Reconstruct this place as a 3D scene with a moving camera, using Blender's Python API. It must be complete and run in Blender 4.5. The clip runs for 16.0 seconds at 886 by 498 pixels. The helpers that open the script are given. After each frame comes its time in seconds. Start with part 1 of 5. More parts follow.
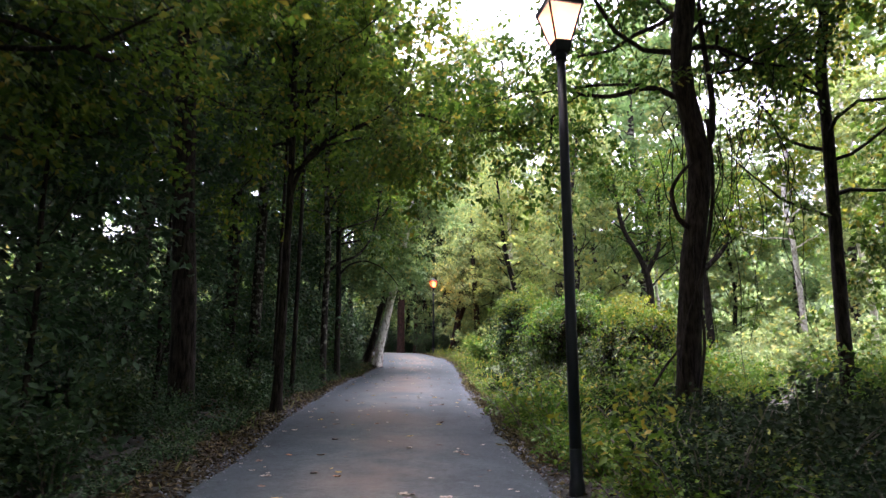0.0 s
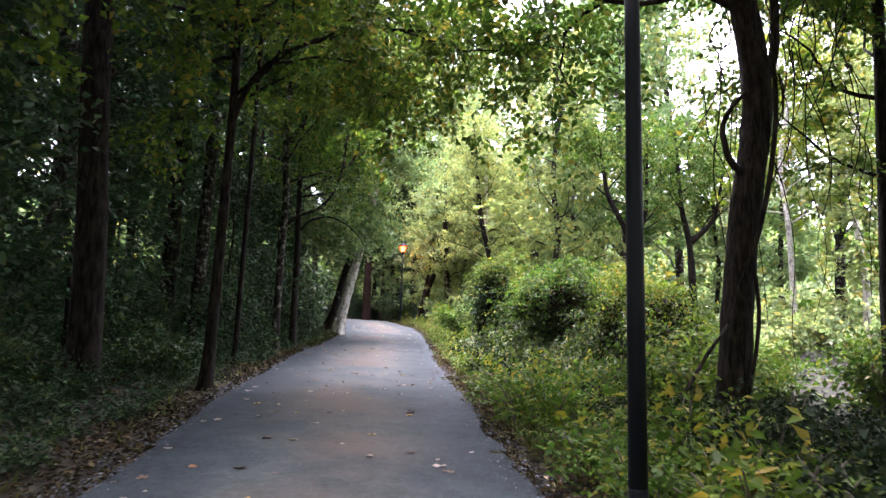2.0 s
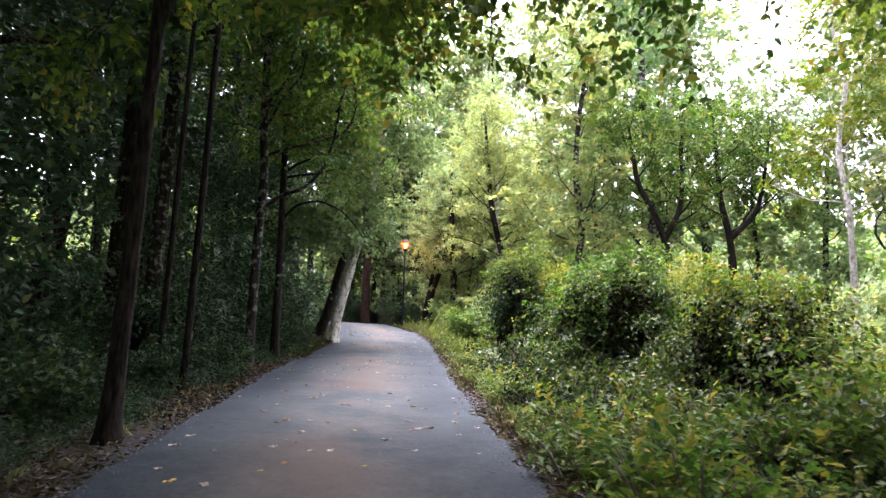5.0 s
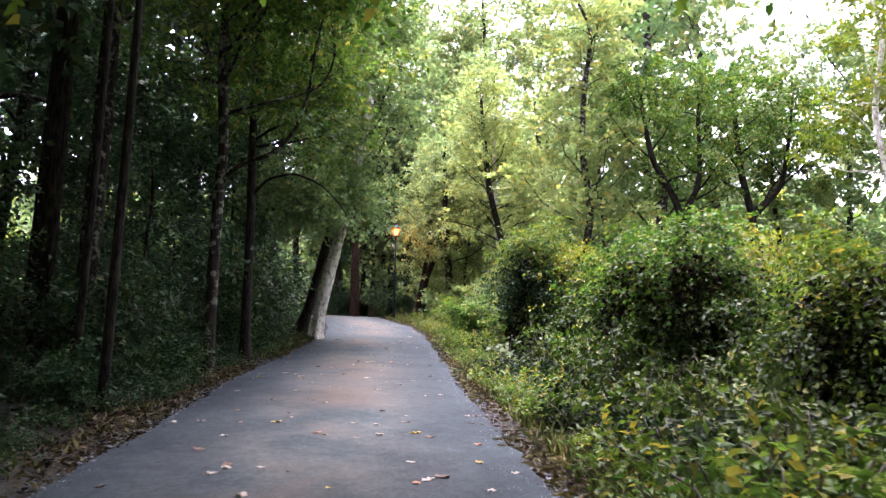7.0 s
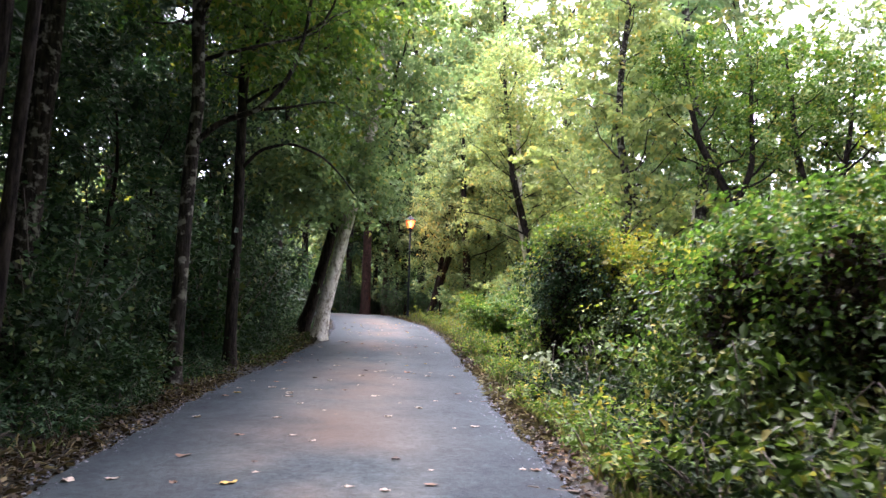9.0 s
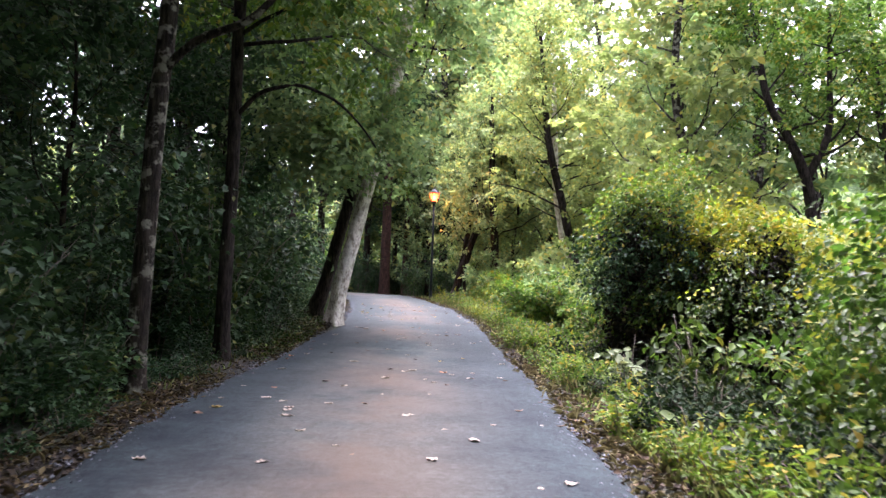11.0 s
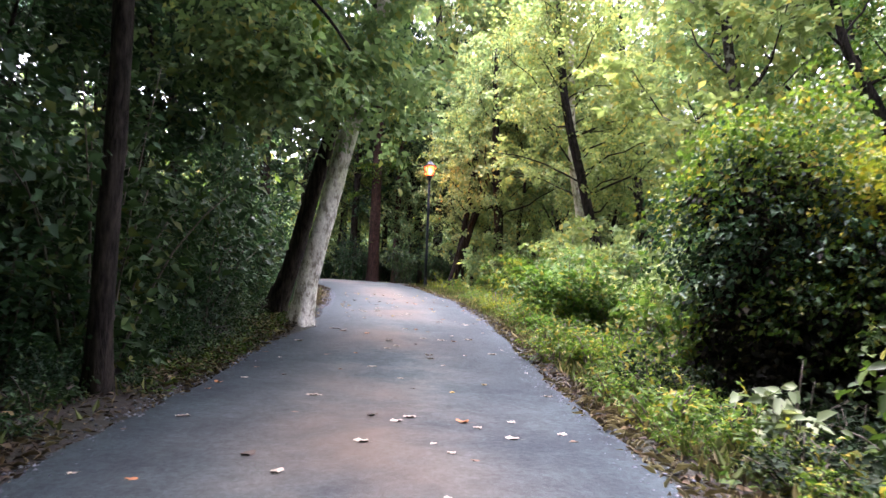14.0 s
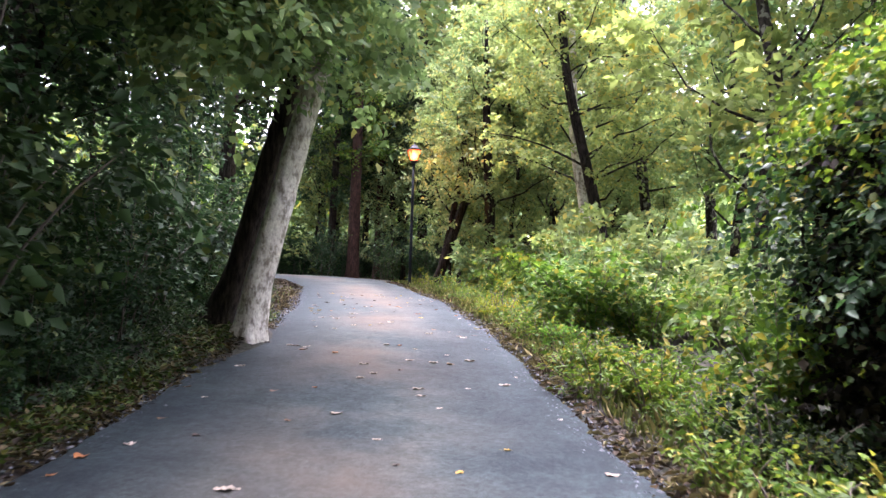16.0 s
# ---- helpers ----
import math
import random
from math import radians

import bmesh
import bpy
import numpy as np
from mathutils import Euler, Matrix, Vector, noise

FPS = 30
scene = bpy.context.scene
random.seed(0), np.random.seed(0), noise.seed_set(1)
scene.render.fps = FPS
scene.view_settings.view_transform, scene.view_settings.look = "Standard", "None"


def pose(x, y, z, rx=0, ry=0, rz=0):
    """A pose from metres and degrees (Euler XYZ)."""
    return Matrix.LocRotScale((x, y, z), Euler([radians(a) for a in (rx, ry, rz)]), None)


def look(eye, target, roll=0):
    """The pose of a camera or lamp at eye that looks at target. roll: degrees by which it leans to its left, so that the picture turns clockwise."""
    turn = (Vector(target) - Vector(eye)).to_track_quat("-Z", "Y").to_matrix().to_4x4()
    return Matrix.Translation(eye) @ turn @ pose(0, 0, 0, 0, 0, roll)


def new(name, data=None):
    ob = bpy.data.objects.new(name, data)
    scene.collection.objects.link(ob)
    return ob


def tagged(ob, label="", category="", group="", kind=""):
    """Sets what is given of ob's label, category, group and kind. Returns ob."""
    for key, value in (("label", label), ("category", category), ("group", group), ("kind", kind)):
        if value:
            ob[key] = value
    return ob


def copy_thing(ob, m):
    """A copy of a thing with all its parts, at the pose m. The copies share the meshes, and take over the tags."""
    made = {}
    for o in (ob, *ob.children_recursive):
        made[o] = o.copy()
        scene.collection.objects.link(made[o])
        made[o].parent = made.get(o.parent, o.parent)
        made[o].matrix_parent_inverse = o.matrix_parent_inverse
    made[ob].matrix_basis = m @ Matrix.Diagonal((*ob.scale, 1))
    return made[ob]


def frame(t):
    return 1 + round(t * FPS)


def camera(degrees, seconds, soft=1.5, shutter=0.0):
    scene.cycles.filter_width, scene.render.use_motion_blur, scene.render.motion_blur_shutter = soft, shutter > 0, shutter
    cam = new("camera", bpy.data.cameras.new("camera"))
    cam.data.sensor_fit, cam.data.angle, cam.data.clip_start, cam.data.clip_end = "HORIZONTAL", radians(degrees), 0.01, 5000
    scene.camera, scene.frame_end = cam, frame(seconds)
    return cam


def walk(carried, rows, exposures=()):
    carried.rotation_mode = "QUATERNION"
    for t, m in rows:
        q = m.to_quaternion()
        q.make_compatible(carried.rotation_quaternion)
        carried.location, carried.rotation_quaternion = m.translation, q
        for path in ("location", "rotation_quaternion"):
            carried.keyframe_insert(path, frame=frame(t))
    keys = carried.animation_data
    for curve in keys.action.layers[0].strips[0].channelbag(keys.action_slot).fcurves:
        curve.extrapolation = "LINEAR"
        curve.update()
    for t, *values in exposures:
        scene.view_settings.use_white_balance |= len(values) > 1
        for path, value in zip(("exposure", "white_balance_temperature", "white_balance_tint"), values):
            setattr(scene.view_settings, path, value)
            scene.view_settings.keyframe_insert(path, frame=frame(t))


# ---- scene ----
cam = camera(66.5, 16.0, soft=1.45, shutter=0.5)
METRES, EYE, TILT, LEAN, TURN = 20.43, 1.35, 0.0, 0.0, 0.0
ROWS = [
    (0.0, 0.0, 0.0, 0.0, 0.01, 11.1, 0.06),
    (0.5, -0.0007, 0.031, 0.0002, -0.29, 9.83, -0.13),
    (1.0, -0.0013, 0.0614, 0.0017, -1.21, 8.86, -0.33),
    (1.5, -0.0031, 0.0918, 0.0041, -1.74, 8.31, -0.93),
    (2.0, -0.0056, 0.1205, 0.0067, -2.97, 8.5, -1.66),
    (2.5, -0.0076, 0.1512, 0.0095, -4.27, 8.55, -1.6),
    (3.0, -0.0103, 0.1804, 0.0126, -5.53, 8.59, -1.56),
    (3.5, -0.0119, 0.2109, 0.0149, -5.38, 9.19, -1.44),
    (4.0, -0.0128, 0.2414, 0.0162, -3.47, 9.23, -2.39),
    (6.5, -0.0185, 0.401, 0.0239, -3.54, 7.73, -0.84),
    (7.0, -0.0186, 0.4347, 0.025, -3.75, 7.95, -0.64),
    (7.5, -0.0187, 0.4674, 0.0256, -3.61, 7.95, -1.99),
    (8.0, -0.0188, 0.4988, 0.0291, -2.4, 7.84, -1.94),
    (8.5, -0.0185, 0.5296, 0.0318, -2.98, 8.25, -1.76),
    (9.0, -0.0221, 0.5624, 0.0313, -2.72, 7.81, -1.3),
    (11.5, -0.0378, 0.7166, 0.0418, -1.14, 5.92, -2.14),
    (12.0, -0.0393, 0.747, 0.0438, -1.32, 6.54, -2.37),
    (12.5, -0.0399, 0.7789, 0.0462, -1.01, 7.23, -2.02),
    (13.0, -0.0395, 0.8098, 0.0471, -2.0, 7.46, -1.99),
    (13.5, -0.0403, 0.8418, 0.048, -2.1, 6.56, -1.91),
    (14.0, -0.043, 0.8726, 0.049, -2.14, 4.88, -2.12),
    (14.5, -0.0436, 0.9036, 0.0516, -2.06, 4.09, -1.99),
    (15.0, -0.0454, 0.9335, 0.0548, -2.52, 4.39, -2.28),
    (15.5, -0.0446, 0.9649, 0.0563, -3.12, 4.48, -1.78),
    (16.0, -0.0439, 0.9959, 0.0585, -3.55, 4.37, -1.75),
]
EXPOSURES = [(0.0, 3.35, 6100, 33), (1.5, 3.72, 6100, 33), (3.5, 3.72, 6100, 33), (7.0, 3.5, 6100, 33), (16.0, 3.8, 6100, 33)]
walk(cam, [(t, pose(0, 0, EYE, TILT, LEAN, TURN) @ pose(METRES * x, METRES * y, METRES * z, 90 + pitch, roll, yaw)) for t, x, y, z, yaw, pitch, roll in ROWS], EXPOSURES)

# ---- world and sun: a bright evening overcast, lighter ahead and to the right ----
SUN_ELEVATION, SUN_AZIMUTH = 74.0, -4.0
world = bpy.data.worlds.new("world")
scene.world = world
world.use_nodes = True
wn, wl = world.node_tree.nodes, world.node_tree.links
wn.clear()
sky = wn.new("ShaderNodeTexSky")
sky.sky_type, sky.sun_disc = "NISHITA", False
sky.sun_elevation, sky.sun_rotation = radians(SUN_ELEVATION), radians(SUN_AZIMUTH)
sky.dust_density, sky.air_density = 4.0, 1.0
pale = wn.new("ShaderNodeHueSaturation")
pale.inputs["Saturation"].default_value = 0.3
back = wn.new("ShaderNodeBackground")
back.inputs["Strength"].default_value = 0.15
wout = wn.new("ShaderNodeOutputWorld")
wl.new(sky.outputs[0], pale.inputs["Color"])
wl.new(pale.outputs[0], back.inputs["Color"])
wl.new(back.outputs[0], wout.inputs["Surface"])
sun_data = bpy.data.lights.new("sun", "SUN")
sun_data.energy, sun_data.angle, sun_data.color = 0.85, radians(40), (1.0, 0.97, 0.93)
sun = new("sun", sun_data)
az, el = radians(SUN_AZIMUTH), radians(SUN_ELEVATION)
sun.matrix_world = look((40 * math.sin(az), 40 * math.cos(az), 40 * math.tan(el)), (0, 0, 0))


# ---- materials ----
def material(name, base, rough=0.8):
    m = bpy.data.materials.new(name)
    m.use_nodes = True
    n, l = m.node_tree.nodes, m.node_tree.links
    b = n["Principled BSDF"]
    b.inputs["Base Color"].default_value = (*base, 1)
    b.inputs["Roughness"].default_value = rough
    return m, n, l, b


def ramp(n, stops):
    r = n.new("ShaderNodeValToRGB")
    e = r.color_ramp.elements
    while len(e) < len(stops):
        e.new(0.5)
    for k, (p, c) in enumerate(stops):
        e[k].position, e[k].color = p, (*c, 1)
    return r


def noise_node(n, l, scale, detail=4, coord=None, rough=0.6):
    t = n.new("ShaderNodeTexNoise")
    t.inputs["Scale"].default_value, t.inputs["Detail"].default_value, t.inputs["Roughness"].default_value = scale, detail, rough
    if coord:
        l.new(coord, t.inputs["Vector"])
    return t


def coords(n, kind="Object"):
    return n.new("ShaderNodeTexCoord").outputs[kind]


def bump(n, l, height, b, strength=0.4, distance=0.02):
    k = n.new("ShaderNodeBump")
    k.inputs["Strength"].default_value, k.inputs["Distance"].default_value = strength, distance
    l.new(height, k.inputs["Height"])
    l.new(k.outputs[0], b.inputs["Normal"])


def mixed(n, l, a, b, fac, mode="MIX"):
    k = n.new("ShaderNodeMix")
    k.data_type, k.blend_type = "RGBA", mode
    for socket, v in ((k.inputs[6], a), (k.inputs[7], b), (k.inputs[0], fac)):
        if isinstance(v, (int, float)):
            socket.default_value = v
        elif isinstance(v, tuple):
            socket.default_value = (*v, 1)
        else:
            l.new(v, socket)
    return k.outputs[2]


def leaf_material(name, dark, mid, light, accent, through_light=0.4, accent_from=0.93, gloss=0.55):
    """Leaves: each its own shade of green, a few turned yellow, partly letting light through."""
    m, n, l, b = material(name, mid, gloss)
    g = n.new("ShaderNodeNewGeometry")
    r = ramp(n, [(0.0, dark), (0.45, mid), (0.85, light), (accent_from, accent)])
    l.new(g.outputs["Random Per Island"], r.inputs[0])
    info = n.new("ShaderNodeObjectInfo")
    tex = noise_node(n, l, 0.7, 3, g.outputs["Position"])
    shade = ramp(n, [(0.3, (0.62, 0.66, 0.6)), (0.7, (1.25, 1.2, 1.1))])
    l.new(tex.outputs["Fac"], shade.inputs[0])
    c = mixed(n, l, r.outputs[0], shade.outputs[0], 1.0, "MULTIPLY")
    tone = ramp(n, [(0.0, (0.8, 0.95, 0.9)), (0.5, (1.0, 1.0, 1.0)), (1.0, (1.15, 1.05, 0.8))])
    l.new(info.outputs["Random"], tone.inputs[0])
    c = mixed(n, l, c, tone.outputs[0], 1.0, "MULTIPLY")
    l.new(c, b.inputs["Base Color"])
    b.inputs["Specular IOR Level"].default_value = 0.25
    t = n.new("ShaderNodeBsdfTranslucent")
    warm = mixed(n, l, c, (1.1, 1.2, 0.8), 1.0, "MULTIPLY")
    l.new(warm, t.inputs["Color"])
    s = n.new("ShaderNodeMixShader")
    s.inputs[0].default_value = through_light
    l.new(b.outputs[0], s.inputs[1])
    l.new(t.outputs[0], s.inputs[2])
    l.new(s.outputs[0], n["Material Output"].inputs["Surface"])
    return m


def bark_material(name, dark, light, patch=None, scale=9.0):
    m, n, l, b = material(name, dark, 0.9)
    b.inputs["Specular IOR Level"].default_value = 0.12
    co = coords(n)
    mp = n.new("ShaderNodeMapping")
    mp.inputs["Scale"].default_value = (1, 1, 0.18)
    l.new(co, mp.inputs["Vector"])
    t1 = noise_node(n, l, scale * 2.2, 6, mp.outputs[0], 0.7)
    t2 = noise_node(n, l, 7.0, 5, co)
    r = ramp(n, [(0.4, dark), (0.62, light)])
    l.new(t1.outputs["Fac"], r.inputs[0])
    c = r.outputs[0]
    if patch:
        f = ramp(n, [(0.53, (0, 0, 0)), (0.61, (1, 1, 1))])
        l.new(t2.outputs["Fac"], f.inputs[0])
        c = mixed(n, l, c, patch, f.outputs[0])
    t3 = noise_node(n, l, 5.0, 3, co)
    stain = ramp(n, [(0.3, (0.65, 0.65, 0.62)), (0.65, (1.1, 1.1, 1.1))])
    l.new(t3.outputs["Fac"], stain.inputs[0])
    c = mixed(n, l, c, stain.outputs[0], 1.0, "MULTIPLY")
    l.new(c, b.inputs["Base Color"])
    bump(n, l, t1.outputs["Fac"], b, 0.9, 0.03)
    return m


def asphalt_material():
    m, n, l, b = material("worn_asphalt", (0.12, 0.12, 0.13), 0.85)
    b.inputs["Specular IOR Level"].default_value = 0.2
    co = coords(n)
    grit = noise_node(n, l, 160, 3, co, 0.7)
    blot = noise_node(n, l, 1.1, 5, co)
    fine = noise_node(n, l, 7, 6, co, 0.75)
    coarse = noise_node(n, l, 70, 5, co, 0.8)
    speck = noise_node(n, l, 45, 2, co)
    r = ramp(n, [(0.3, (0.0285, 0.0385, 0.041)), (0.72, (0.073, 0.098, 0.1))])
    l.new(grit.outputs["Fac"], r.inputs[0])
    sh = ramp(n, [(0.32, (0.62, 0.64, 0.69)), (0.68, (1.28, 1.26, 1.22))])
    l.new(blot.outputs["Fac"], sh.inputs[0])
    c = mixed(n, l, r.outputs[0], sh.outputs[0], 1.0, "MULTIPLY")
    sh2 = ramp(n, [(0.34, (0.68, 0.69, 0.72)), (0.66, (1.22, 1.21, 1.18))])
    l.new(fine.outputs["Fac"], sh2.inputs[0])
    c = mixed(n, l, c, sh2.outputs[0], 1.0, "MULTIPLY")
    mott = noise_node(n, l, 26, 5, co, 0.7)
    mr = ramp(n, [(0.36, (0.66, 0.67, 0.7)), (0.64, (1.3, 1.29, 1.26))])
    l.new(mott.outputs["Fac"], mr.inputs[0])
    c = mixed(n, l, c, mr.outputs[0], 1.0, "MULTIPLY")
    sp = ramp(n, [(0.66, (1, 1, 1)), (0.74, (1.7, 1.68, 1.6))])
    l.new(speck.outputs["Fac"], sp.inputs[0])
    c = mixed(n, l, c, sp.outputs[0], 1.0, "MULTIPLY")
    # brown along the middle of the way, in patches
    at = n.new("ShaderNodeAttribute")
    at.attribute_name = "middle"
    mul = n.new("ShaderNodeMath")
    mul.operation = "MULTIPLY"
    pt = noise_node(n, l, 0.55, 4, co)
    pr = ramp(n, [(0.36, (0, 0, 0)), (0.62, (0.72, 0.72, 0.72))])
    l.new(pt.outputs["Fac"], pr.inputs[0])
    l.new(at.outputs["Fac"], mul.inputs[0])
    l.new(pr.outputs[0], mul.inputs[1])
    # colour gets darker and bluer toward both edges
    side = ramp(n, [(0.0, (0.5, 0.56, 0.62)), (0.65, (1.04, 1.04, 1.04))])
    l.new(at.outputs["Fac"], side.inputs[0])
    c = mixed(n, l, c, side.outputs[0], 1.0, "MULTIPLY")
    c = mixed(n, l, c, (0.108, 0.078, 0.056), mul.outputs[0])
    l.new(c, b.inputs["Base Color"])
    bump(n, l, coarse.outputs["Fac"], b, 0.7, 0.008)
    return m


def soil_material():
    m, n, l, b = material("forest_soil", (0.05, 0.04, 0.03), 0.95)
    co = coords(n)
    a, d = noise_node(n, l, 14, 6, co), noise_node(n, l, 0.9, 4, co)
    r = ramp(n, [(0.3, (0.007, 0.0055, 0.004)), (0.55, (0.017, 0.0125, 0.008)), (0.75, (0.04, 0.028, 0.017))])
    l.new(a.outputs["Fac"], r.inputs[0])
    f = ramp(n, [(0.42, (0, 0, 0)), (0.6, (0.7, 0.7, 0.7))])
    l.new(d.outputs["Fac"], f.inputs[0])
    c = mixed(n, l, r.outputs[0], (0.011, 0.016, 0.005), f.outputs[0])
    l.new(c, b.inputs["Base Color"])
    bump(n, l, a.outputs["Fac"], b, 0.8, 0.05)
    return m


def glow_material(name, colour, strength):
    m, n, l, b = material(name, colour, 0.4)
    b.inputs["Emission Color"].default_value = (*colour, 1)
    b.inputs["Emission Strength"].default_value = strength
    return m


def plated_bark(name):
    """Sycamore bark: pale smooth wood showing between flaking grey-brown plates."""
    m, n, l, b = material(name, (0.5, 0.47, 0.4), 0.85)
    co = coords(n)
    mp = n.new("ShaderNodeMapping")
    mp.inputs["Scale"].default_value = (1, 1, 0.55)
    l.new(co, mp.inputs["Vector"])
    a, d = noise_node(n, l, 11, 6, mp.outputs[0], 0.7), noise_node(n, l, 38, 5, mp.outputs[0], 0.75)
    w = noise_node(n, l, 1.4, 3, co)
    r = ramp(n, [(0.36, (0.2, 0.17, 0.14)), (0.45, (0.4, 0.36, 0.31)), (0.5, (0.62, 0.58, 0.52)), (0.62, (0.75, 0.72, 0.66))])
    l.new(a.outputs["Fac"], r.inputs[0])
    f = ramp(n, [(0.3, (0.6, 0.58, 0.55)), (0.6, (1.1, 1.1, 1.1))])
    l.new(d.outputs["Fac"], f.inputs[0])
    c = mixed(n, l, r.outputs[0], f.outputs[0], 1.0, "MULTIPLY")
    g = ramp(n, [(0.35, (0.8, 0.8, 0.74)), (0.65, (1.1, 1.1, 1.1))])
    l.new(w.outputs["Fac"], g.inputs[0])
    c = mixed(n, l, c, g.outputs[0], 1.0, "MULTIPLY")
    l.new(c, b.inputs["Base Color"])
    bump(n, l, a.outputs["Fac"], b, 0.8, 0.02)
    return m


M_ASPHALT, M_SOIL = asphalt_material(), soil_material()
M_BARK = bark_material("dark_bark", (0.005, 0.004, 0.0035), (0.036, 0.029, 0.024))
M_BARK_LICHEN = bark_material("lichened_bark", (0.008, 0.0065, 0.0055), (0.04, 0.033, 0.027), (0.17, 0.17, 0.135))
M_BARK_RED = bark_material("reddish_bark", (0.02, 0.011, 0.009), (0.06, 0.033, 0.026))
M_BARK_PALE = plated_bark("pale_bark")
M_LEAF = leaf_material("maple_leaf", (0.038, 0.08, 0.015), (0.077, 0.142, 0.024), (0.138, 0.205, 0.034), (0.25, 0.21, 0.04), 0.46)
# blue-green leaves, darkened as well to stand for shade inside the wood
M_LEAF_DEEP = leaf_material("shade_deepened_leaf", (0.015, 0.037, 0.019), (0.029, 0.067, 0.032), (0.052, 0.11, 0.05), (0.1, 0.12, 0.04), 0.26, 0.975, 0.55)
# light green, paled and greyed to stand in for haze over far trees
M_LEAF_LIGHT = leaf_material("hazed_light_green_leaf", (0.145, 0.205, 0.1), (0.215, 0.29, 0.15), (0.295, 0.37, 0.2), (0.4, 0.36, 0.14), 0.5)
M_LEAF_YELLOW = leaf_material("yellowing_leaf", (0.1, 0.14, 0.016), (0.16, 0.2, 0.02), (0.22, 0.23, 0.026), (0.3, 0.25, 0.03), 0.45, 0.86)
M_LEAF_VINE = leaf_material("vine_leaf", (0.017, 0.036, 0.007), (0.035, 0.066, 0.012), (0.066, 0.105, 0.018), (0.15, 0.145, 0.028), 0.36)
# near-black leaves carry the deep shade of the thicket in their colour
M_BRAMBLE = leaf_material("shade_dark_bramble_leaf", (0.006, 0.014, 0.007), (0.012, 0.026, 0.012), (0.022, 0.043, 0.018), (0.05, 0.06, 0.02), 0.2, 0.96, 0.9)
M_LEAF_SILVER = leaf_material("pale_leaf", (0.08, 0.12, 0.07), (0.13, 0.18, 0.115), (0.19, 0.24, 0.165), (0.24, 0.28, 0.17), 0.25)
M_GRASS = leaf_material("verge_grass", (0.06, 0.085, 0.025), (0.11, 0.14, 0.045), (0.19, 0.195, 0.08), (0.3, 0.25, 0.14), 0.35, 0.85, 0.6)
M_LITTER = leaf_material("dry_leaf", (0.017, 0.01, 0.007), (0.045, 0.026, 0.014), (0.09, 0.053, 0.027), (0.19, 0.13, 0.075), 0.1, 0.93, 0.7)
M_STRAW = leaf_material("dead_grass", (0.05, 0.038, 0.022), (0.11, 0.085, 0.05), (0.19, 0.15, 0.09), (0.28, 0.23, 0.15), 0.2, 0.92, 0.8)
M_DEAD = leaf_material("shade_dark_dead_leaf", (0.006, 0.005, 0.004), (0.013, 0.01, 0.007), (0.026, 0.02, 0.012), (0.05, 0.037, 0.02), 0.05, 0.95, 0.8)
M_TWIG, *_ = material("dead_wood", (0.09, 0.075, 0.06), 0.9)
M_IRON, _n, _l, _b = material("black_paint", (0.009, 0.011, 0.015), 0.5)
_b.inputs["Specular IOR Level"].default_value = 0.22
_t = noise_node(_n, _l, 30, 4, coords(_n))
bump(_n, _l, _t.outputs["Fac"], _b, 0.15, 0.004)
M_GLOW_NEAR = glow_material("frosted_lamp_pane", (0.9, 0.62, 0.45), 0.042)
M_BULB_NEAR = glow_material("lit_bulb_pale", (1.0, 0.72, 0.45), 0.35)
M_GLOW_FAR = glow_material("glowing_lamp_pane", (1.0, 0.09, 0.012), 0.32)
M_BULB_FAR = glow_material("lit_bulb_amber", (1.0, 0.33, 0.06), 3.0)
for _m, _f in ((M_GLOW_NEAR, 0.25), (M_GLOW_FAR, 0.5)):
    _n, _l = _m.node_tree.nodes, _m.node_tree.links
    _t, _s = _n.new("ShaderNodeBsdfTransparent"), _n.new("ShaderNodeMixShader")
    _s.inputs[0].default_value = _f
    _l.new(_n["Principled BSDF"].outputs[0], _s.inputs[1])
    _l.new(_t.outputs[0], _s.inputs[2])
    _l.new(_s.outputs[0], _n["Material Output"].inputs["Surface"])

# ---- lie of the land ----
GROUND_Y = [-400, -60, -10, 0, 26, 30, 44, 52, 62, 90, 600]
GROUND_Z = [-6.0, -3.0, -0.58, 0.0, 1.58, 2.03, 3.05, 3.5, 3.7, 4.0, 6.0]
LEFT_EDGE = [(-1.9, -14), (-2.0, 0), (-2.27, 6), (-2.46, 9), (-2.86, 14.4), (-3.12, 20), (-3.1, 25), (-2.93, 28), (-2.85, 31), (-3.2, 36), (-4.0, 41.5), (-5.6, 46), (-9, 50), (-16, 53), (-30, 55)]
RIGHT_EDGE = [(1.5, -14), (1.25, 0), (1.0, 6), (0.88, 9), (0.74, 14.4), (0.7, 20), (0.7, 25), (0.58, 28), (0.46, 31), (0.1, 36), (-0.75, 42), (-1.7, 48), (-4.5, 53.5), (-12, 57.5), (-30, 59.5)]


def level(y):
    """Height of the way at y."""
    return np.interp(y, GROUND_Y, GROUND_Z)


def dense(edge, step=0.2):
    e = np.array(edge)
    s = np.r_[0, np.cumsum(np.linalg.norm(np.diff((np.array(LEFT_EDGE) + np.array(RIGHT_EDGE)) / 2, axis=0), axis=1))]
    u = np.arange(0, s[-1], step)
    p = np.stack([np.interp(u, s, e[:, 0]), np.interp(u, s, e[:, 1])], 1)
    k = np.ones(9) / 9
    q = p.copy()
    for c in (0, 1):
        q[4:-4, c] = np.convolve(p[:, c], k, "valid")
    return q


EDGE_L, EDGE_R = dense(LEFT_EDGE), dense(RIGHT_EDGE)
MIDDLE = (EDGE_L + EDGE_R) / 2


